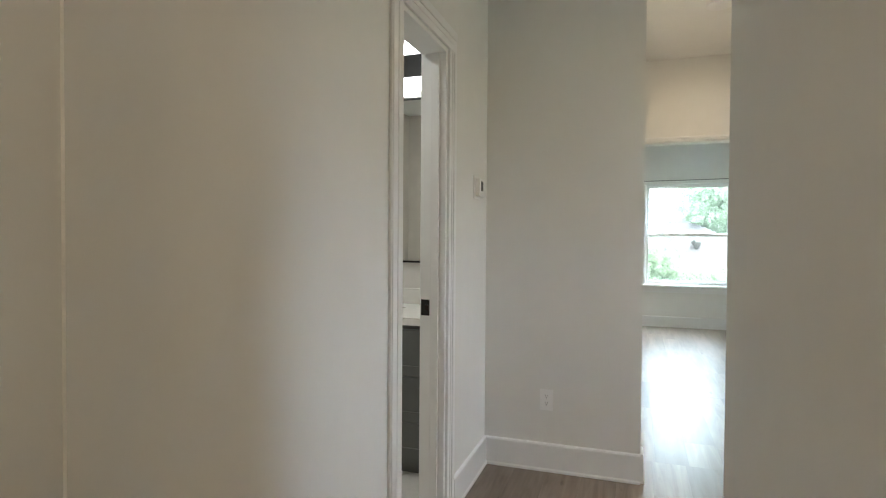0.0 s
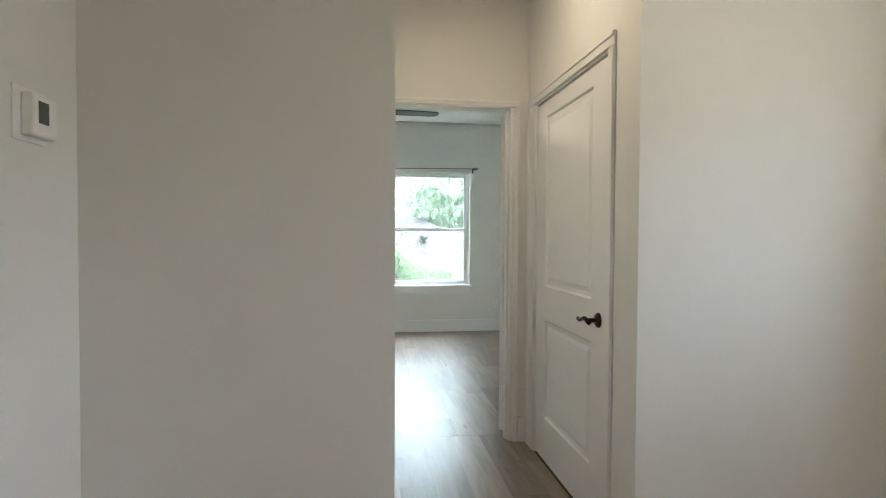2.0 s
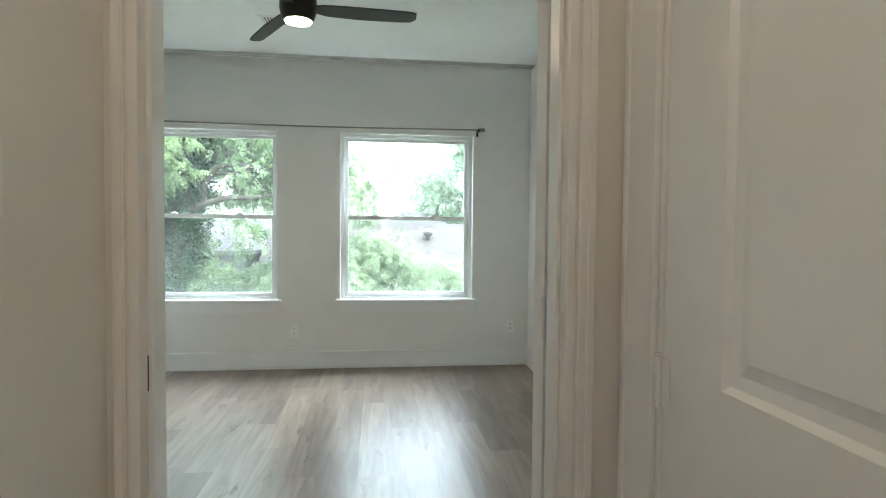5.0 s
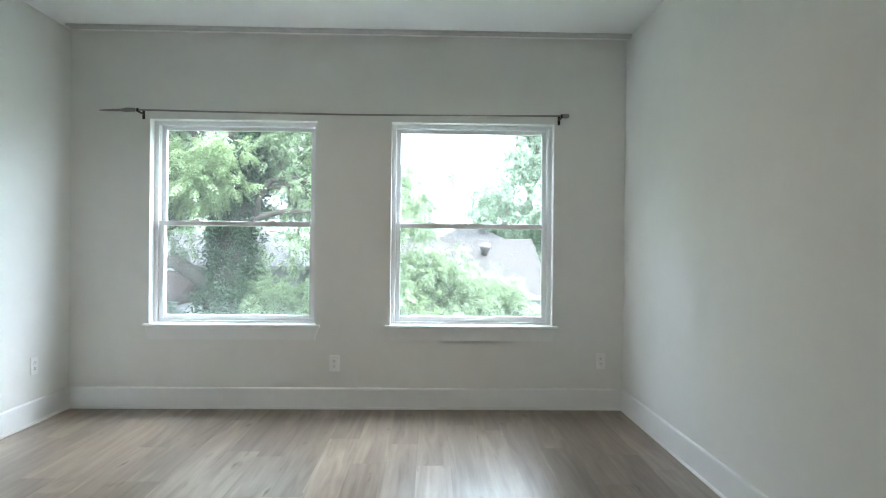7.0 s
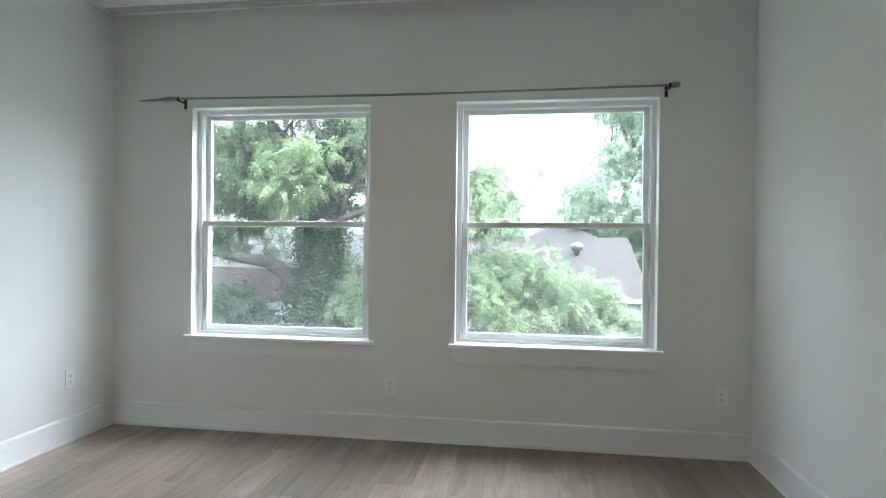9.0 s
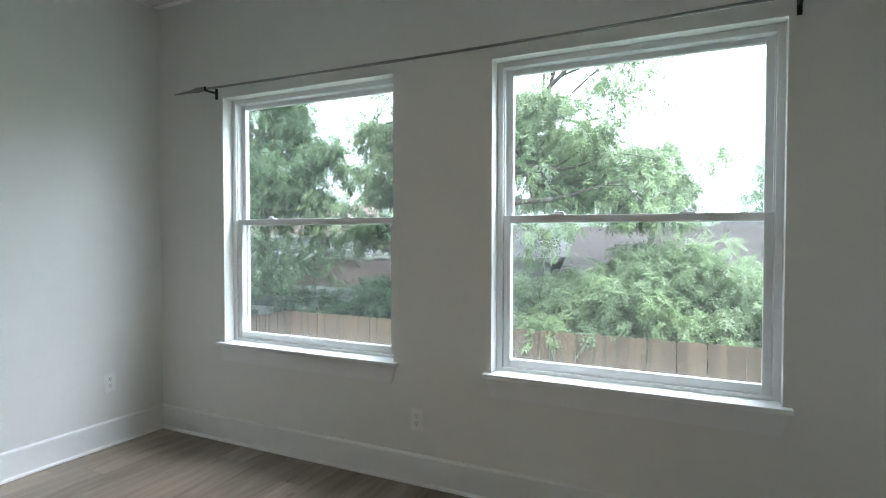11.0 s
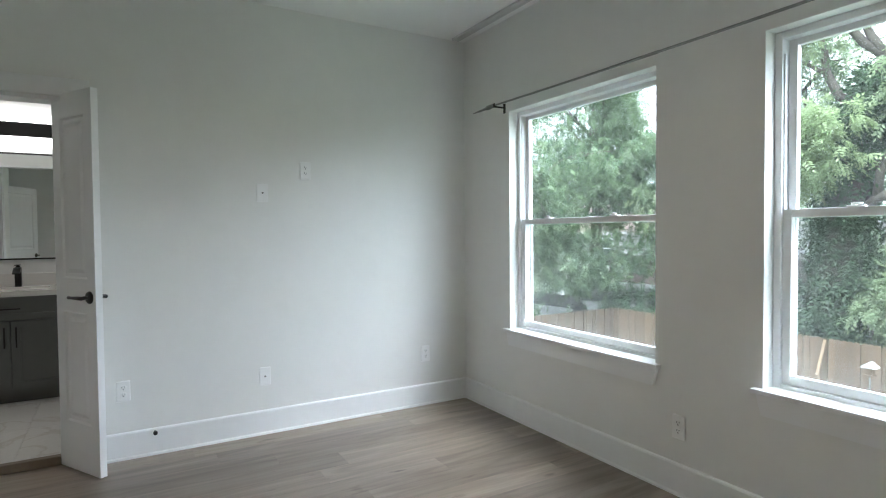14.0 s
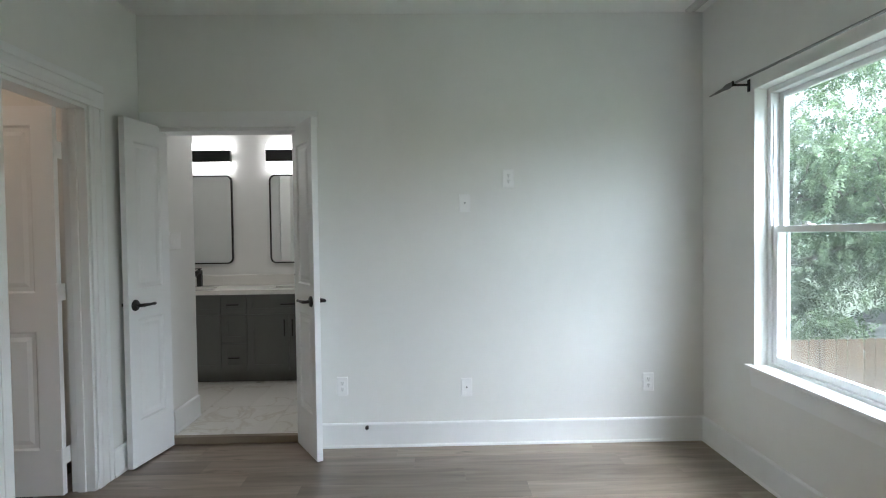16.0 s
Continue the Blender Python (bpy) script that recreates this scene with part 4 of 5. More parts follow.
# added ceiling fill to help the vanity bars; no fixture belongs to it
lamp("bathroom_fill_lamp", "AREA", pose(-2.9, 6.9, CEIL - 0.02), 0.35, 0.15, SOFT)
# small bathroom: fronts look towards -y
SF = 3.93
vanity_unit((-1.88, SF, 0), 0, 1.06, [("drawer", 0, 1.06, 0.545, 0.80, "h"), ("drawer", 0, 1.06, 0.30, 0.545, "h"), ("drawer", 0, 1.06, 0.11, 0.30, "h")], 0.82, 0.57)
countertop((-1.90, SF, 0.82), 0, 1.16, 0.59, "white stone countertop of the small bathroom", ((0.55, 0.255),))
basin((-1.35, SF + 0.255, 0.819), 0)
faucet((-1.35, SF + 0.49, 0.86), 0).scale = (1.15, 1.15, 1.15)
vanity_light((-1.33, 4.52, 2.36), 0, 0.66, 0.07)
# plate and peg stand in for the door handle in the mirror
hook = thing("door_handle_stand_in", "small black peg standing in for the bathroom door's handle", "hook", (-2.35, 3.44, 1.62), turn=90)
part("plate", boxes((-0.025, 0.025, -0.008, 0, -0.02, 0.02), bevel=0.002), BLACK, hook)
part("peg", tube(bmesh.new(), [(0, -0.008, 0), (0, -0.05, 0), (0, -0.055, 0.015)], [0.007, 0.007, 0.006], 10), BLACK, hook)
# unseen fill that brightens what the mirror reflects
lamp("small_bathroom_fill_lamp", "AREA", pose(-1.5, 3.0, CEIL - 0.02), 0.6, 0.15, SOFT)
wall_mirror((-1.33, 4.52, 1.65), 0, 0.75, 1.05)

# ---- outdoors ----
GZ = -3.2
structure("wall_lower_storey", boxes((-4.1, XR + 0.14, 4.9, YW + 0.17, GZ - 0.2, -0.13), (-2.5, 2.32, -0.82, 4.9, GZ - 0.2, -0.13)), SIDING, "plain white siding of the lower storey", "wall")
gm = bmesh.new()
for i in range(41):
    for j in range(41):
        x, y = (i - 20) ** 3 * 0.25 / 4, 16 + (j - 20) ** 3 * 0.25 / 4
        far = 0.08 if abs(x) < 40 and abs(y - 16) < 40 else 0.0
        gm.verts.new((x, y, GZ + far * noise.noise(Vector((x * 0.2, y * 0.2, 0)))))
gm.verts.ensure_lookup_table()
for i in range(40):
    for j in range(40):
        gm.faces.new([gm.verts[k] for k in (i * 41 + j, (i + 1) * 41 + j, (i + 1) * 41 + j + 1, i * 41 + j + 1)])
structure("ground", gm, GRASS, "green lawn and back gardens", "ground")


def leaves_mesh(name, clumps, count, size, mat, rng, droop=0.35, pairs=4, shoots=7):
    """Feathery sprays of narrow leaflets along arching shoots that spread from each clump of (centre, radii)."""
    c = np.array([k[0] for k in clumps])
    r = np.array([k[1] for k in clumps])
    wt = r.prod(axis=1) ** 0.6
    n = count // (2 * pairs + 1)
    pick = rng.choice(len(c), n, p=wt / wt.sum())
    ways = rng.normal(size=(len(c), shoots, 3)) * np.array((1.0, 1.0, 0.75))
    ways /= np.linalg.norm(ways, axis=2)[:, :, None]
    d = ways[pick, rng.integers(0, shoots, n)]
    s = (0.2 + 0.95 * rng.random(n) ** 0.75)[:, None]
    base = c[pick] + d * r[pick] * s * 1.35 + rng.normal(size=(n, 3)) * r[pick] * 0.17
    base[:, 2] -= (s[:, 0] ** 2) * r[pick].mean(axis=1) * 0.5
    out = d * 0.9 + rng.normal(size=(n, 3)) * 0.65
    out[:, 2] -= droop + 0.35 * s[:, 0]
    out /= np.linalg.norm(out, axis=1)[:, None]
    side = np.cross(out, rng.normal(size=(n, 3)) * 0.35 + np.array((0, 0, 1.0)))
    side /= np.linalg.norm(side, axis=1)[:, None] + 1e-9
    up = np.cross(side, out)
    big = (0.65 + 0.7 * rng.random(n))[:, None] * size
    quads = []
    for k in range(2 * pairs + 1):
        s_ = (k // 2 + 1) / (pairs + 1)
        sgn = 0 if k == 2 * pairs else (1 if k % 2 else -1)
        root = base + out * big * 3.0 * s_ - up * big * 0.9 * s_ * s_
        way = out * (0.55 if sgn else 1.0) + side * 0.85 * sgn - up * 0.25 + rng.normal(size=(n, 3)) * 0.12
        way /= np.linalg.norm(way, axis=1)[:, None]
        L = big * (1.15 - 0.5 * abs(s_ - 0.5))
        across = np.cross(way, up)
        across /= np.linalg.norm(across, axis=1)[:, None] + 1e-9
        W = L * 0.22
        quads.append(np.stack([root, root + way * L * 0.45 + across * W + up * W * 0.3, root + way * L, root + way * L * 0.45 - across * W + up * W * 0.3], axis=1))
    p = np.concatenate(quads).reshape(-1, 3)
    me = bpy.data.meshes.new(name)
    me.vertices.add(len(p))
    me.vertices.foreach_set("co", p.ravel())
    me.loops.add(len(p))
    me.loops.foreach_set("vertex_index", np.arange(len(p)))
    me.polygons.add(len(p) // 4)
    me.polygons.foreach_set("loop_start", np.arange(0, len(p), 4))
    me.update(calc_edges=True)
    me.materials.append(mat)
    return me


def limb(bm, rng, start, way, length, r0, depth, tips, seg=7, bend=0.35, lift=0.12):
    """A wandering, tapering limb with forks; gathers twig ends in tips."""
    n = max(3, int(length / 0.7))
    p, d = Vector(start), Vector(way).normalized()
    pts, rad = [p.copy()], [r0]
    for k in range(n):
        d = (d + Vector(rng.normal(size=3)) * bend * 0.45 + Vector((0, 0, lift))).normalized()
        p = p + d * length / n
        pts.append(p.copy())
        rad.append(max(0.012, r0 * (1 - 0.75 * (k + 1) / n)))
        if depth > 0 and k >= 1:
            for _ in range(1 if rng.random() < 0.75 else 2):
                side = (d + Vector(rng.normal(size=3)) * 0.9).normalized()
                limb(bm, rng, p, side, length * (0.42 + 0.2 * rng.random()), rad[-1] * 0.62, depth - 1, tips, max(5, seg - 1), bend, lift * 0.6)
        if depth == 0:
            tips.append(p.copy())
    tips.append(p.copy())
    tube(bm, pts, rad, seg)


def tree(name, label, at, limbs, trunk, leaf_mats, count, size, clump, seed, ivy=0, bare=(), boughs=()):
    """trunk: rows of (x, y, z, r); limbs: rows of (height index, direction, length, radius)."""
    rng = np.random.default_rng(seed)
    ob = thing(name, label, "tree", at)
    bm, tips = bmesh.new(), []
    tube(bm, [t[:3] for t in trunk], [t[3] for t in trunk], 14)
    part("trunk", bm, BARK, ob, smooth=True)
    bm = bmesh.new()
    for i, way, length, r in limbs:
        limb(bm, rng, trunk[i][:3], way, length, r, 2, tips, bend=0.5)
    for pts, r0, r1 in bare:
        tube(bm, pts, [r0 + (r1 - r0) * k / (len(pts) - 1) for k in range(len(pts))], 9)
        limb(bm, rng, pts[-1], Vector(pts[-1]) - Vector(pts[-2]), 2.0, r1, 1, tips)
    part("limbs", bm, BARK, ob, smooth=True)
    clumps = [(np.array(t) + rng.normal(size=3) * clump * 0.6, clump * rng.uniform(0.35, 1.25, size=3) * np.array((1, 1, 0.65))) for t in tips for _ in range(3)]
    for at_, spread, n, m, leaves in boughs:
        cl = []
        for _ in range(n):
            d = rng.normal(size=3)
            q = np.array(at_) + np.array(spread) * d / np.linalg.norm(d) * rng.random() ** 0.45
            cl.append((q, rng.uniform(0.18, 0.5, size=3) * np.array((1, 1, 0.7))))
        tagged(part("bough", leaves_mesh("bough", cl, leaves, size, m, rng, 0.6), m, ob), kind="stuff")
    for k, m in enumerate(leaf_mats):
        some = [c for j, c in enumerate(clumps) if j % len(leaf_mats) == k]
        tagged(part("crown", leaves_mesh("crown", some, count // len(leaf_mats), size, m, rng), m, ob), kind="stuff")
    if ivy:
        cl = []
        for a, b in zip(trunk, trunk[1:]):
            for f in np.linspace(0, 1, 40):
                q = [a[j] + (b[j] - a[j]) * f for j in range(4)]
                w = rng.random() * 2 * math.pi
                cl.append((np.array((q[0] + 1.2 * q[3] * math.cos(w), q[1] + 1.2 * q[3] * math.sin(w), q[2])), np.array((0.30, 0.30, 0.34))))
        tagged(part("ivy", leaves_mesh("ivy", cl, ivy, 0.13, LEAF_C, rng, 0.9, 2), LEAF_C, ob, "dark ivy climbing the trunk"), kind="stuff")
    return ob


def shrub(name, label, at, spread, count, size, mat, seed, lumps=26, lump=0.2):
    rng = np.random.default_rng(seed)
    ob = thing(name, label, "bush", at)
    bm, cl = bmesh.new(), []
    big = spread[2] * lump
    for k in range(lumps):
        x, y = (rng.random(2) * 2 - 1) * np.array(spread[:2])
        top = spread[2] * (1 - 0.3 * (x / spread[0]) ** 4) * (0.8 + 0.4 * noise.noise(Vector((x * 0.5 + seed, y * 0.5, 0))))
        z = top * (1 - 0.8 * rng.random() ** 1.7)
        rr = big * rng.uniform(0.35, 1.0, size=3)
        cl.append((np.array((x, y, z)), rr))
        if k % 3 == 0:
            tube(bm, [(x * 0.4, y * 0.4, 0), (x * 0.8, y * 0.8, z * 0.6), (x, y, z)], [0.045, 0.025, 0.01], 5)
    part("stems", bm, BARK, ob)
    tagged(part("foliage", leaves_mesh("foliage", cl, count, size, mat, rng), mat, ob), kind="stuff")
    return ob


# fence
fence = thing("wooden_fence", "tall cedar board fence round the back garden", "fence", (0, 22.4, GZ))
bm = bmesh.new()
for v in ((-0.068, 0), (0.068, 0), (0.068, 1.80), (0.045, 1.84), (-0.045, 1.84), (-0.068, 1.80)):
    bm.verts.new((v[0], 0, v[1]))
    bm.verts.new((v[0], 0.018, v[1]))
bm.verts.ensure_lookup_table()
bm.faces.new([bm.verts[i] for i in range(0, 12, 2)])
bm.faces.new([bm.verts[i] for i in range(11, 0, -2)])
for i in range(6):
    a, b = 2 * i, (2 * i + 2) % 12
    bm.faces.new([bm.verts[j] for j in (a, a + 1, b + 1, b)])
bmesh.ops.recalc_face_normals(bm, faces=bm.faces)
BOARD = mesh_of("board", bm, FENCE)
frng = random.Random(4)
for k in range(172):
    b = part("board", BOARD, FENCE, fence)
    b.matrix_basis = pose(-12.0 + 0.1385 * k, frng.uniform(-0.004, 0.004), frng.uniform(-0.007, 0.007), 0, frng.uniform(-0.6, 0.6), 0)
for k in range(70):
    b = part("board", BOARD, FENCE, fence)
    b.matrix_basis = pose(-12.0, -0.1 - 0.1385 * k, frng.uniform(-0.007, 0.007), 0, frng.uniform(-0.6, 0.6), 90)
for z in (0.35, 1.0, 1.62):
    part("rail", boxes((-12.0, 12.5, 0.022, 0.060, z - 0.045, z + 0.045), bevel=0.004), FENCE, fence)
    part("rail", boxes((-12.06, -12.02, -10.1, -0.05, z - 0.045, z + 0.045), bevel=0.004), FENCE, fence)
for k in range(10):
    part("post", boxes((-11.9 + 2.4 * k, -11.81 + 2.4 * k, 0.062, 0.145, 0, 1.78), bevel=0.006), FENCE, fence)


feeder = thing("bird_feeder", "small pale bird feeder on a thin garden pole", "bird feeder", (-4.2, 21.9, GZ))
part("pole", tube(bmesh.new(), [(0, 0, 0), (0, 0, 1.25)], [0.02, 0.018], 8), STEEL, feeder)
part("tray", boxes((-0.10, 0.10, -0.10, 0.10, 1.25, 1.28), (-0.07, 0.07, -0.07, 0.07, 1.28, 1.44), bevel=0.005), FENCE, feeder)
bm = bmesh.new()
for y in (-0.14, 0.14):
    for x, z in ((-0.15, 1.43), (0.15, 1.43), (0, 1.55)):
        bm.verts.new((x, y, z))
bm.verts.ensure_lookup_table()
for f in ((0, 1, 2), (5, 4, 3), (0, 3, 4, 1), (1, 4, 5, 2), (2, 5, 3, 0)):
    bm.faces.new([bm.verts[i] for i in f])
bmesh.ops.recalc_face_normals(bm, faces=bm.faces)
part("roof", bm, SIDING, feeder)
brace = thing("timber_brace", "weathered cedar brace leaning from the fence top", "timber", (-5.3, 22.3, GZ))
part("board", tube(bmesh.new(), [(0, 0, 1.80), (0.75, -1.9, 1.35)], [0.04, 0.04], 4), FENCE, brace)
part("foot_post", boxes((0.71, 0.80, -1.96, -1.87, 0, 1.42), bevel=0.006), FENCE, brace)


def house(name, label, at, turn, w, d, wall_h, rise, roof_mat, windows=(), hip=0.0, over=0.4):
    """Walls with a pitched roof whose ridge runs along its own x."""
    ob = thing(name, label, "house", at, turn=turn)
    part("wall", boxes((-w / 2, w / 2, -d / 2, d / 2, 0, wall_h)), SIDING, ob)
    bm = bmesh.new()
    a, b = w / 2 + over, d / 2 + over
    for z in (0.0, 0.14):
        for x, y, h in ((-a, -b, 0), (a, -b, 0), (a, b, 0), (-a, b, 0), (-a + hip, 0, rise), (a - hip, 0, rise)):
            bm.verts.new((x, y, wall_h - 0.12 + h + z))
    bm.verts.ensure_lookup_table()
    v = bm.verts
    for f in ((0, 1, 5, 4), (2, 3, 4, 5), (3, 0, 4), (1, 2, 5)):
        bm.faces.new([v[i + 6] for i in f])
        bm.faces.new([v[i] for i in f[::-1]])
    for i, j in ((0, 1), (1, 2), (2, 3), (3, 0)):
        bm.faces.new((v[i], v[j], v[j + 6], v[i + 6]))
    bmesh.ops.recalc_face_normals(bm, faces=bm.faces)
    roof = part("roof", bm, roof_mat, ob)
    slope = math.hypot(b, rise)
    rows = int(slope / 0.30)
    pitch = math.atan2(rise, b)
    bm = bmesh.new()
    box(bm, -0.5, 0.5, -0.18, 0.18, 0, 0.016)
    strip = mesh_of("shingle_course", bm, roof_mat)
    for k in range(rows):
        s = (k + 0.5) / rows
        c = part("shingle_course", strip, roof_mat, roof)
        half = a - hip * s
        c.matrix_basis = Matrix.Translation((0, -b + b * s, wall_h + 0.03 + rise * s)) @ Matrix.Rotation(pitch + 0.03, 4, "X") @ Matrix.Diagonal((2 * half, 0.95, 1, 1))
    part("fascia", boxes((-a, a, -b - 0.03, -b, wall_h - 0.14, wall_h + 0.03)), SIDING, ob)
    for x, z in windows:
        wn_ = part("window", boxes((x - 0.5, x + 0.5, -d / 2 - 0.05, -d / 2, z - 0.65, z + 0.65), bevel=0.01), TRIM, ob)
        part("pane", boxes((x - 0.42, x + 0.42, -d / 2 - 0.06, -d / 2 - 0.052, z - 0.57, z - 0.03), (x - 0.42, x + 0.42, -d / 2 - 0.06, -d / 2 - 0.052, z + 0.03, z + 0.57)), DARKPANE, wn_)
    return ob


house("house", "low white house with a weathered pinkish-grey shingle roof", (0.6, 33.0, GZ), 0, 9.0, 9, 2.45, 2.3, SHINGLE_C)
house("house", "house with a grey hipped roof behind the low house", (3.1, 42.0, GZ), 0, 5.4, 5, 4.3, 1.35, SHINGLE, hip=2.5)
house("house", "house with a grey hipped shingle roof behind the big tree", (-10.5, 33.4, GZ), 0, 11.0, 7.6, 3.5, 1.35, SHINGLE, hip=2.7)
house("shed", "low outbuilding with a brown shingle roof", (-11.4, 27.0, GZ), 3, 6.0, 3.2, 2.4, 0.95, SHINGLE_B, over=0.25)
house("house", "white two-storey house beyond the gardens", (-24.0, 38.0, GZ), 30, 9, 8, 4.4, 2.0, SHINGLE_B, windows=((-1.5, 1.4), (1.6, 1.4), (-1.5, 3.4), (1.6, 3.4)))
house("shed", "small pale garden shed beyond the fence corner", (-13.6, 24.6, GZ), 20, 2.2, 1.6, 1.75, 0.35, SHINGLE, over=0.12)
house("shed", "low pale lean-to with a grey roof", (-16.6, 24.2, GZ), 8, 2.6, 1.8, 1.35, 0.35, SHINGLE, over=0.15)
turbine = thing("roof_vent", "round metal turbine vent on the shingle roof", "vent", (3.1, 31.4, GZ + 3.92))
part("cowl", lathe(bmesh.new(), ((0.10, 0), (0.10, 0.25), (0.22, 0.34), (0.26, 0.48), (0.20, 0.60), (0.05, 0.66)), seg=16), STEEL, turbine, smooth=True)

tree("large_tree", "large pecan tree with an ivy-covered trunk and spreading limbs", (-6.1, 24.4, GZ),
     [(4, (-0.8, -0.4, 0.3), 4.2, 0.16), (4, (-0.6, 0.6, 0.3), 4.2, 0.16), (5, (-0.9, 0.1, 0.4), 4.6, 0.16), (5, (0.9, 0.5, 0.2), 5.6, 0.13), (6, (0.8, 0.3, 0.4), 5.0, 0.12),
      (6, (-0.6, -0.6, 0.5), 4.4, 0.14), (7, (-0.7, -0.4, 0.6), 4.2, 0.13), (7, (0.0, -0.3, 1), 4.4, 0.12)],
     [(0, 0, -0.1, 0.85), (0, 0, 0.6, 0.60), (0.0, 0, 1.8, 0.52), (0.15, 0, 3.2, 0.48), (0.3, 0.1, 5.0, 0.42), (0.45, 0.1, 6.4, 0.32), (0.75, 0.1, 7.6, 0.24), (1.1, 0.1, 8.8, 0.18)],
     (LEAF_A, LEAF_B, LEAF_E, LEAF_A), 96000, 0.105, 0.55, 11, ivy=42000,
     bare=[([(-0.1, 0, 1.5), (-0.4, -0.1, 2.7), (-0.75, -0.1, 3.3), (-1.5, -0.2, 3.8), (-2.4, -0.2, 3.9), (-3.4, -0.3, 4.1)], 0.36, 0.14),
           ([(0.2, 0, 4.4), (0.75, -0.2, 4.95), (1.1, -0.3, 5.25), (1.8, -0.4, 5.45), (3.0, -0.5, 5.5)], 0.17, 0.07),
           ([(0.4, 0, 5.7), (1.3, -0.3, 6.25), (2.2, -0.4, 6.3), (3.1, -0.5, 6.5)], 0.12, 0.045),
           ([(1.1, -0.3, 5.3), (1.2, -0.4, 5.9), (1.6, -0.4, 6.5), (2.3, -0.5, 6.55), (2.9, -0.6, 6.4)], 0.11, 0.045),
           ([(0.75, 0.0, 7.7), (1.3, -0.2, 7.4), (1.7, -0.3, 7.2), (2.0, -0.3, 6.6)], 0.08, 0.04)],
     boughs=[((-2.4, 0.3, 7.3), (2.2, 1.2, 1.8), 52, LEAF_A, 46000), ((-3.2, 1.5, 6.6), (1.6, 0.8, 1.8), 30, LEAF_B, 18000), ((-0.3, -1.3, 6.9), (1.4, 0.5, 1.2), 24, LEAF_E, 14000),
             ((2.4, 2.4, 6.6), (2.1, 1.2, 1.5), 48, LEAF_A, 27000), ((4.8, 1.8, 6.3), (2.2, 1.2, 1.3), 46, LEAF_A, 24000), ((1.2, 0.8, 7.8), (1.5, 0.8, 0.9), 22, LEAF_A, 11000), ((2.4, -0.6, 8.4), (1.5, 0.8, 0.8), 18, LEAF_A, 7000),
             ((3.8, -0.5, 7.3), (1.0, 0.7, 0.5), 12, LEAF_E, 4500),
             ((6.3, 2.8, 6.2), (1.8, 1.0, 1.6), 44, LEAF_A, 9000), ((-3.6, -0.2, 4.6), (0.9, 0.6, 0.5), 10, LEAF_B, 5000)])
# both crowns behind the roof take the paled leaves that imitate haze
tree("tall_tree", "tall leafy tree behind the neighbouring roof", (7.6, 46.0, GZ),
     [(2, (-0.8, -0.2, 0.4), 4.0, 0.2), (2, (0.8, 0.3, 0.4), 4, 0.2), (3, (-0.7, 0.2, 0.5), 4.2, 0.18), (3, (0.7, -0.4, 0.5), 4, 0.18), (4, (0.2, 0.1, 1), 4.0, 0.15), (4, (-0.6, -0.4, 0.7), 4, 0.15), (4, (0.7, -0.2, 0.4), 4, 0.15)],
     [(0, 0, -0.1, 0.45), (0, 0, 3, 0.36), (0.1, 0, 5.5, 0.26), (0.1, 0.1, 8.5, 0.20), (0.4, 0.1, 11, 0.12)], (LEAF_HAZED, LEAF_HAZED), 90000, 0.17, 0.95, 5)
shrub("tree", "round dense tree crown behind the neighbouring roof", (6.3, 44.0, GZ), (4.0, 2, 8.4), 76000, 0.17, LEAF_HAZED, 31, 150, 0.11)
tree("tree", "leafy garden tree with a wide crown", (-17.5, 27.0, GZ),
     [(3, (0.8, -0.5, 0.2), 4.2, 0.2), (2, (-0.8, -0.2, 0.4), 4.2, 0.2), (2, (0.8, -0.3, 0.2), 4.6, 0.2), (3, (-0.6, 0.4, 0.6), 4.2, 0.18), (3, (0.7, -0.5, 0.4), 4.6, 0.18), (4, (0.2, 0.1, 1), 4.2, 0.15), (4, (0.6, -0.5, 0.5), 4.4, 0.15), (4, (-0.4, -0.5, 0.7), 4.0, 0.15)],
     [(0, 0, -0.1, 0.4), (0, 0, 1.5, 0.34), (0.1, 0, 3, 0.3), (0.1, 0.1, 5.0, 0.26), (0.2, 0.1, 7.5, 0.18)], (LEAF_B, LEAF_C, LEAF_B), 110000, 0.115, 0.75, 8, boughs=[((3.4, -1.6, 7.4), (2.6, 1.6, 2.4), 60, LEAF_B, 40000)])
shrub("bush", "big fresh green bush overhanging the fence", (-2.3, 24.4, GZ), (2.7, 1.3, 3.8), 62000, 0.105, LEAF_A, 21, 90, 0.15)
shrub("bush", "tall fresh green bush before the shingle roof", (0.5, 24.9, GZ), (1.7, 1.2, 4.9), 52000, 0.105, LEAF_A, 29, 80, 0.12)
shrub("bush", "bright young bush leaning over the fence", (-0.9, 23.5, GZ), (2.5, 0.75, 3.3), 32000, 0.105, LEAF_E, 27, 48, 0.14)
shrub("bush", "tall green bush behind the fence", (-4.3, 24.3, GZ), (1.1, 1.0, 3.2), 24000, 0.105, LEAF_A, 22, 40, 0.15)
shrub("bush", "dense green bush beside the neighbour's roof", (3.2, 25.0, GZ), (1.9, 1.2, 3.9), 44000, 0.105, LEAF_A, 23, 60, 0.15)
shrub("bush", "rambling vines before the low house", (-3.6, 26.8, GZ), (2.4, 1.0, 3.1), 40000, 0.11, LEAF_B, 33, 80)
shrub("bush", "tall pale thicket beside the low house", (-1.3, 27.0, GZ), (1.5, 0.9, 4.7), 40000, 0.11, LEAF_A, 37, 80, 0.12)
shrub("bush", "dark green hedge below the outbuilding", (-9.9, 24.2, GZ), (3.2, 0.8, 3.0), 52000, 0.105, LEAF_C, 24, 110, 0.15)
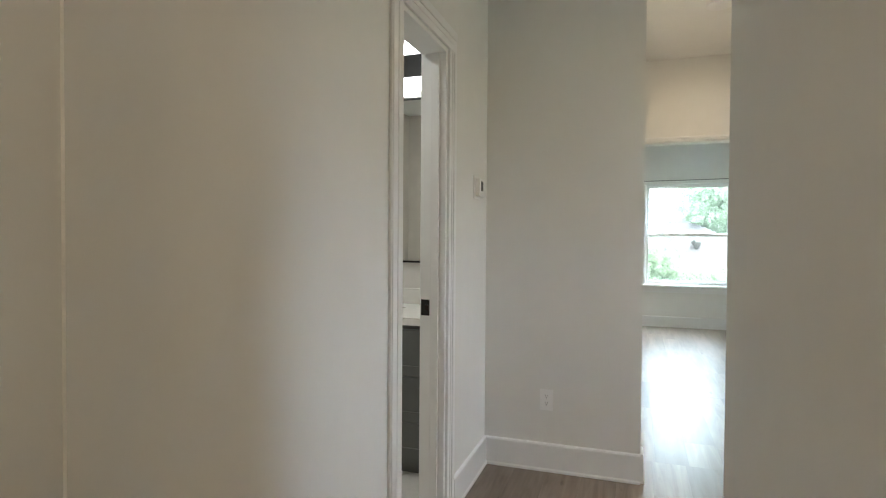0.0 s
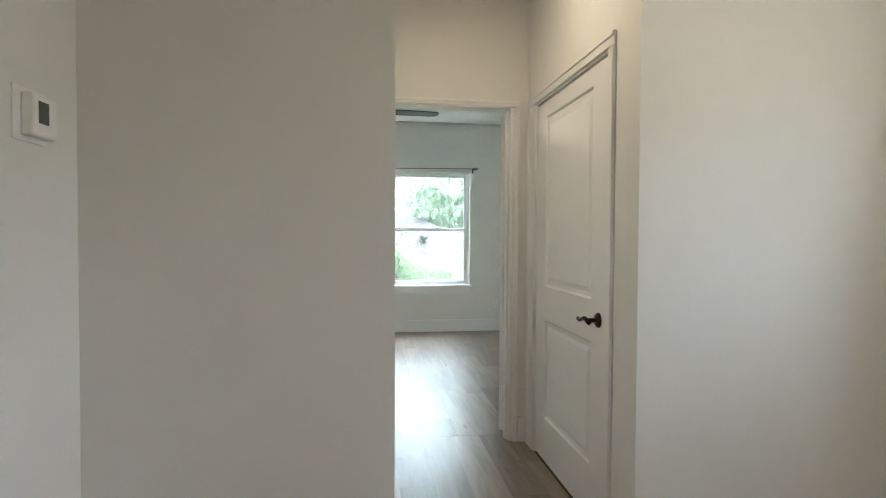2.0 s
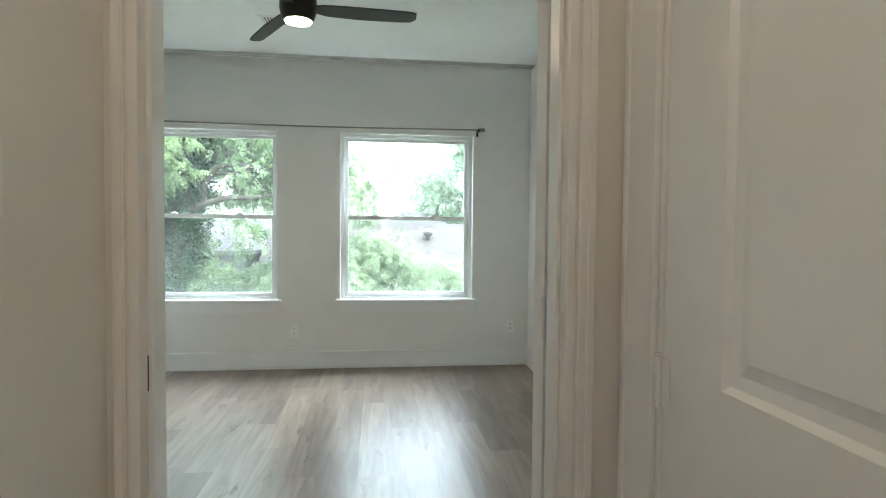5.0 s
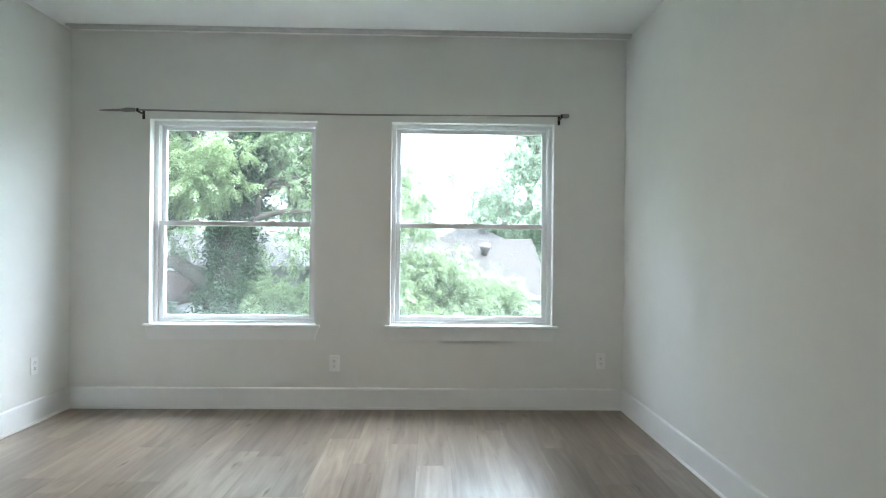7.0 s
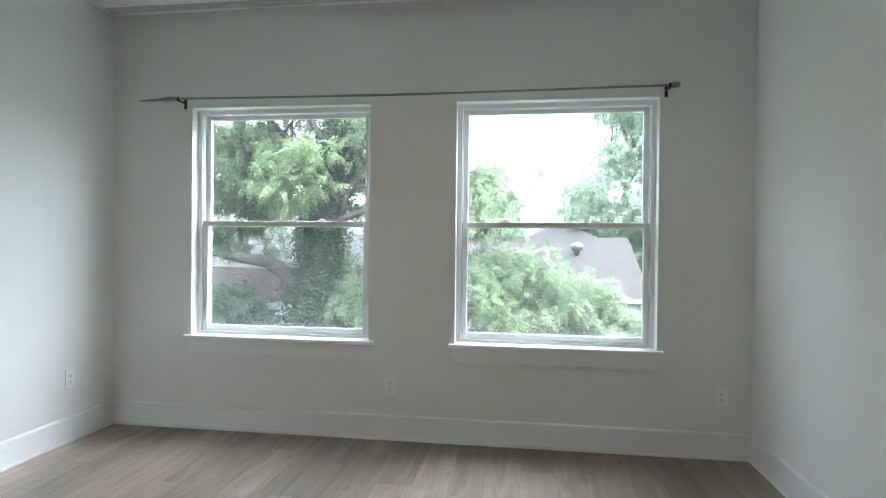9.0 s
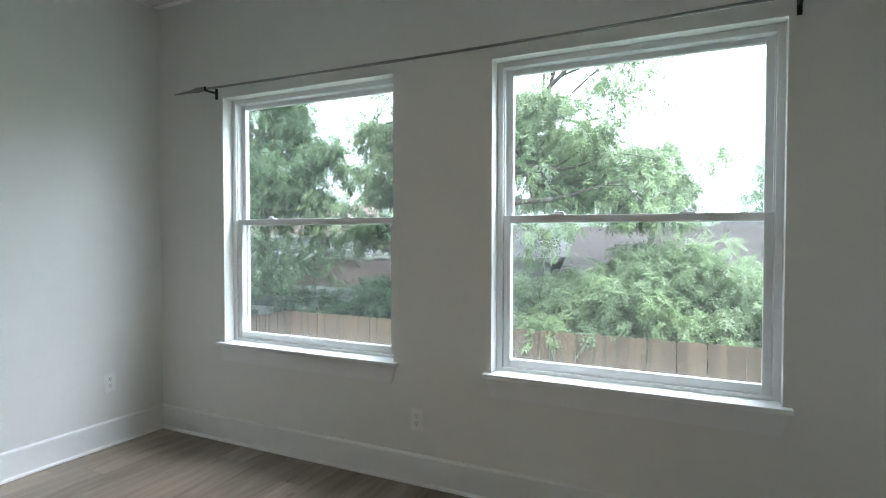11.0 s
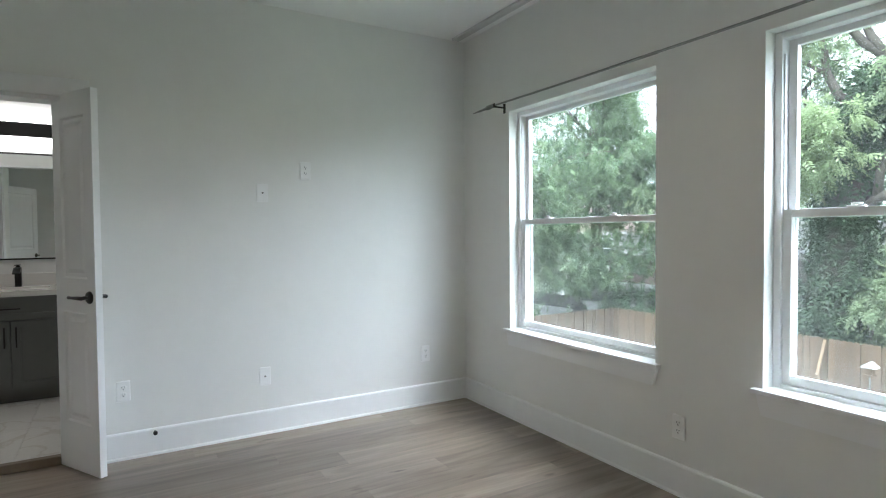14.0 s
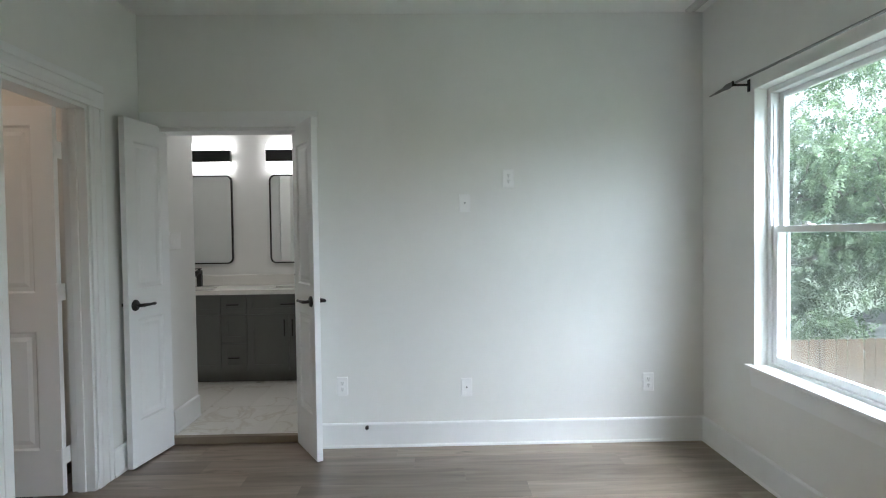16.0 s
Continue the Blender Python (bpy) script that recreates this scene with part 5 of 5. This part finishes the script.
tree("tree", "dense leafy tree beside the side fence", (-17.2, 18.6, GZ),
     [(2, (0.8, -0.4, 0.1), 3.6, 0.18), (2, (0.5, 0.7, 0.2), 3.6, 0.18), (2, (0.8, 0.3, 0.3), 4.0, 0.18), (2, (0.6, -0.7, 0.3), 4.2, 0.18), (3, (0.7, 0.5, 0.5), 4.2, 0.16), (3, (0.7, -0.5, 0.5), 4.2, 0.16), (4, (0.3, 0.3, 1), 4, 0.14), (4, (0.5, -0.3, 0.8), 4, 0.14)],
     [(0, 0, -0.1, 0.4), (0, 0, 1.5, 0.34), (0.1, 0, 3, 0.3), (0.1, 0.1, 5.0, 0.26), (0.2, 0.1, 7.5, 0.18)], (LEAF_B, LEAF_B, LEAF_C), 120000, 0.105, 0.7, 18)
shrub("bush", "tall dark bush along the side fence", (-14.6, 16.4, GZ), (1.6, 3.6, 3.7), 44000, 0.13, LEAF_B, 35, 90)
shrub("bush", "green bush at the fence corner", (-15.8, 26.0, GZ), (1.8, 1.4, 3.0), 30000, 0.13, LEAF_C, 25, 60)
# the farthest row is hazed by leaf colour alone, no air between
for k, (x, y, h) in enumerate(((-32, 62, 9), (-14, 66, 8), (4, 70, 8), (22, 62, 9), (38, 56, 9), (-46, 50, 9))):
    shrub("far_trees", "row of distant trees with haze put into the leaf colour", (x, y, GZ), (11, 3, h), 17000, 0.38, LEAF_HAZED, 40 + k, 160, 0.22)

# ---- floors, laid last ----
structure("subfloor", boxes((XL - 0.14, XR + 0.14, YE0, YW + 0.17, -0.12, -0.012), (-2.5, 2.32, -0.82, YE0, -0.12, -0.012)), UNDER, "dark joint bed under the planks", "floor")
floor = thing("floor", "grey-brown oak plank floor running towards the windows", "floor", kind="structure")
PW, PL = 0.182, 1.22
prng = random.Random(9)


def plank(x0, x1, y0, y1):
    bm = bmesh.new()
    g, e = 0.0001, 0.0002
    lo = [bm.verts.new((x, y, -0.012)) for x, y in ((x0 + g, y0 + g), (x1 - g, y0 + g), (x1 - g, y1 - g), (x0 + g, y1 - g))]
    md = [bm.verts.new((v.co.x, v.co.y, -e * 0.6)) for v in lo]
    hi = [bm.verts.new((x, y, 0)) for x, y in ((x0 + g + e, y0 + g + e), (x1 - g - e, y0 + g + e), (x1 - g - e, y1 - g - e), (x0 + g + e, y1 - g - e))]
    for a, b in ((lo, md), (md, hi)):
        for k in range(4):
            bm.faces.new((a[k], a[(k + 1) % 4], b[(k + 1) % 4], b[k]))
    bm.faces.new(hi)
    part("plank", bm, OAK, floor)


def lay(x0, x1, y0, y1):
    x = x0
    while x < x1 - 0.01:
        y = y0 - prng.random() * PL
        while y < y1 - 0.005:
            a, b = max(y, y0), min(y + PL, y1)
            if b - a > 0.01:
                plank(x, min(x + PW, x1), a, b)
            y += PL
        x += PW


lay(XL - 0.001, XR, YE1 - 0.001, YW)
lay(XL - 0.118, XL - 0.001, BO0 + 0.02, BO1 - 0.02)
lay(HX1, HC, 4.60, YE1 - 0.001)
lay(HX0, 2.2, 2.79, 4.60)
lay(HX0, 0.41, -0.7, 2.79)
tile_floor = thing("bathroom_floor", "large veined marble floor tiles", "floor", kind="structure")
structure("tile_bed", boxes((MB, XL - 0.142, 5.02, 8.78, -0.10, 0.041)), GROUT, "grout bed under the bathroom tiles", "floor")


def tile(x0, x1, y0, y1):
    bm = bmesh.new()
    box(bm, x0 + 0.0015, x1 - 0.0015, y0 + 0.0015, y1 - 0.0015, 0.041, 0.048)
    part("tile", bm, MARBLE, tile_floor)


for i in range(3):
    x = XL - 0.142 - 0.61 * (i + 1)
    for j in range(-1, 13):
        y = 5.02 + 0.305 * j
        if y >= 5.0:
            tile(max(x, MB), x + 0.61, y, min(y + 0.305, 8.78))
structure("small_bathroom_floor", boxes((-2.38, HX0 - HT, 1.62, 4.52, -0.012, 0.002)), MARBLE, "veined marble floor of the small bathroom", "floor")
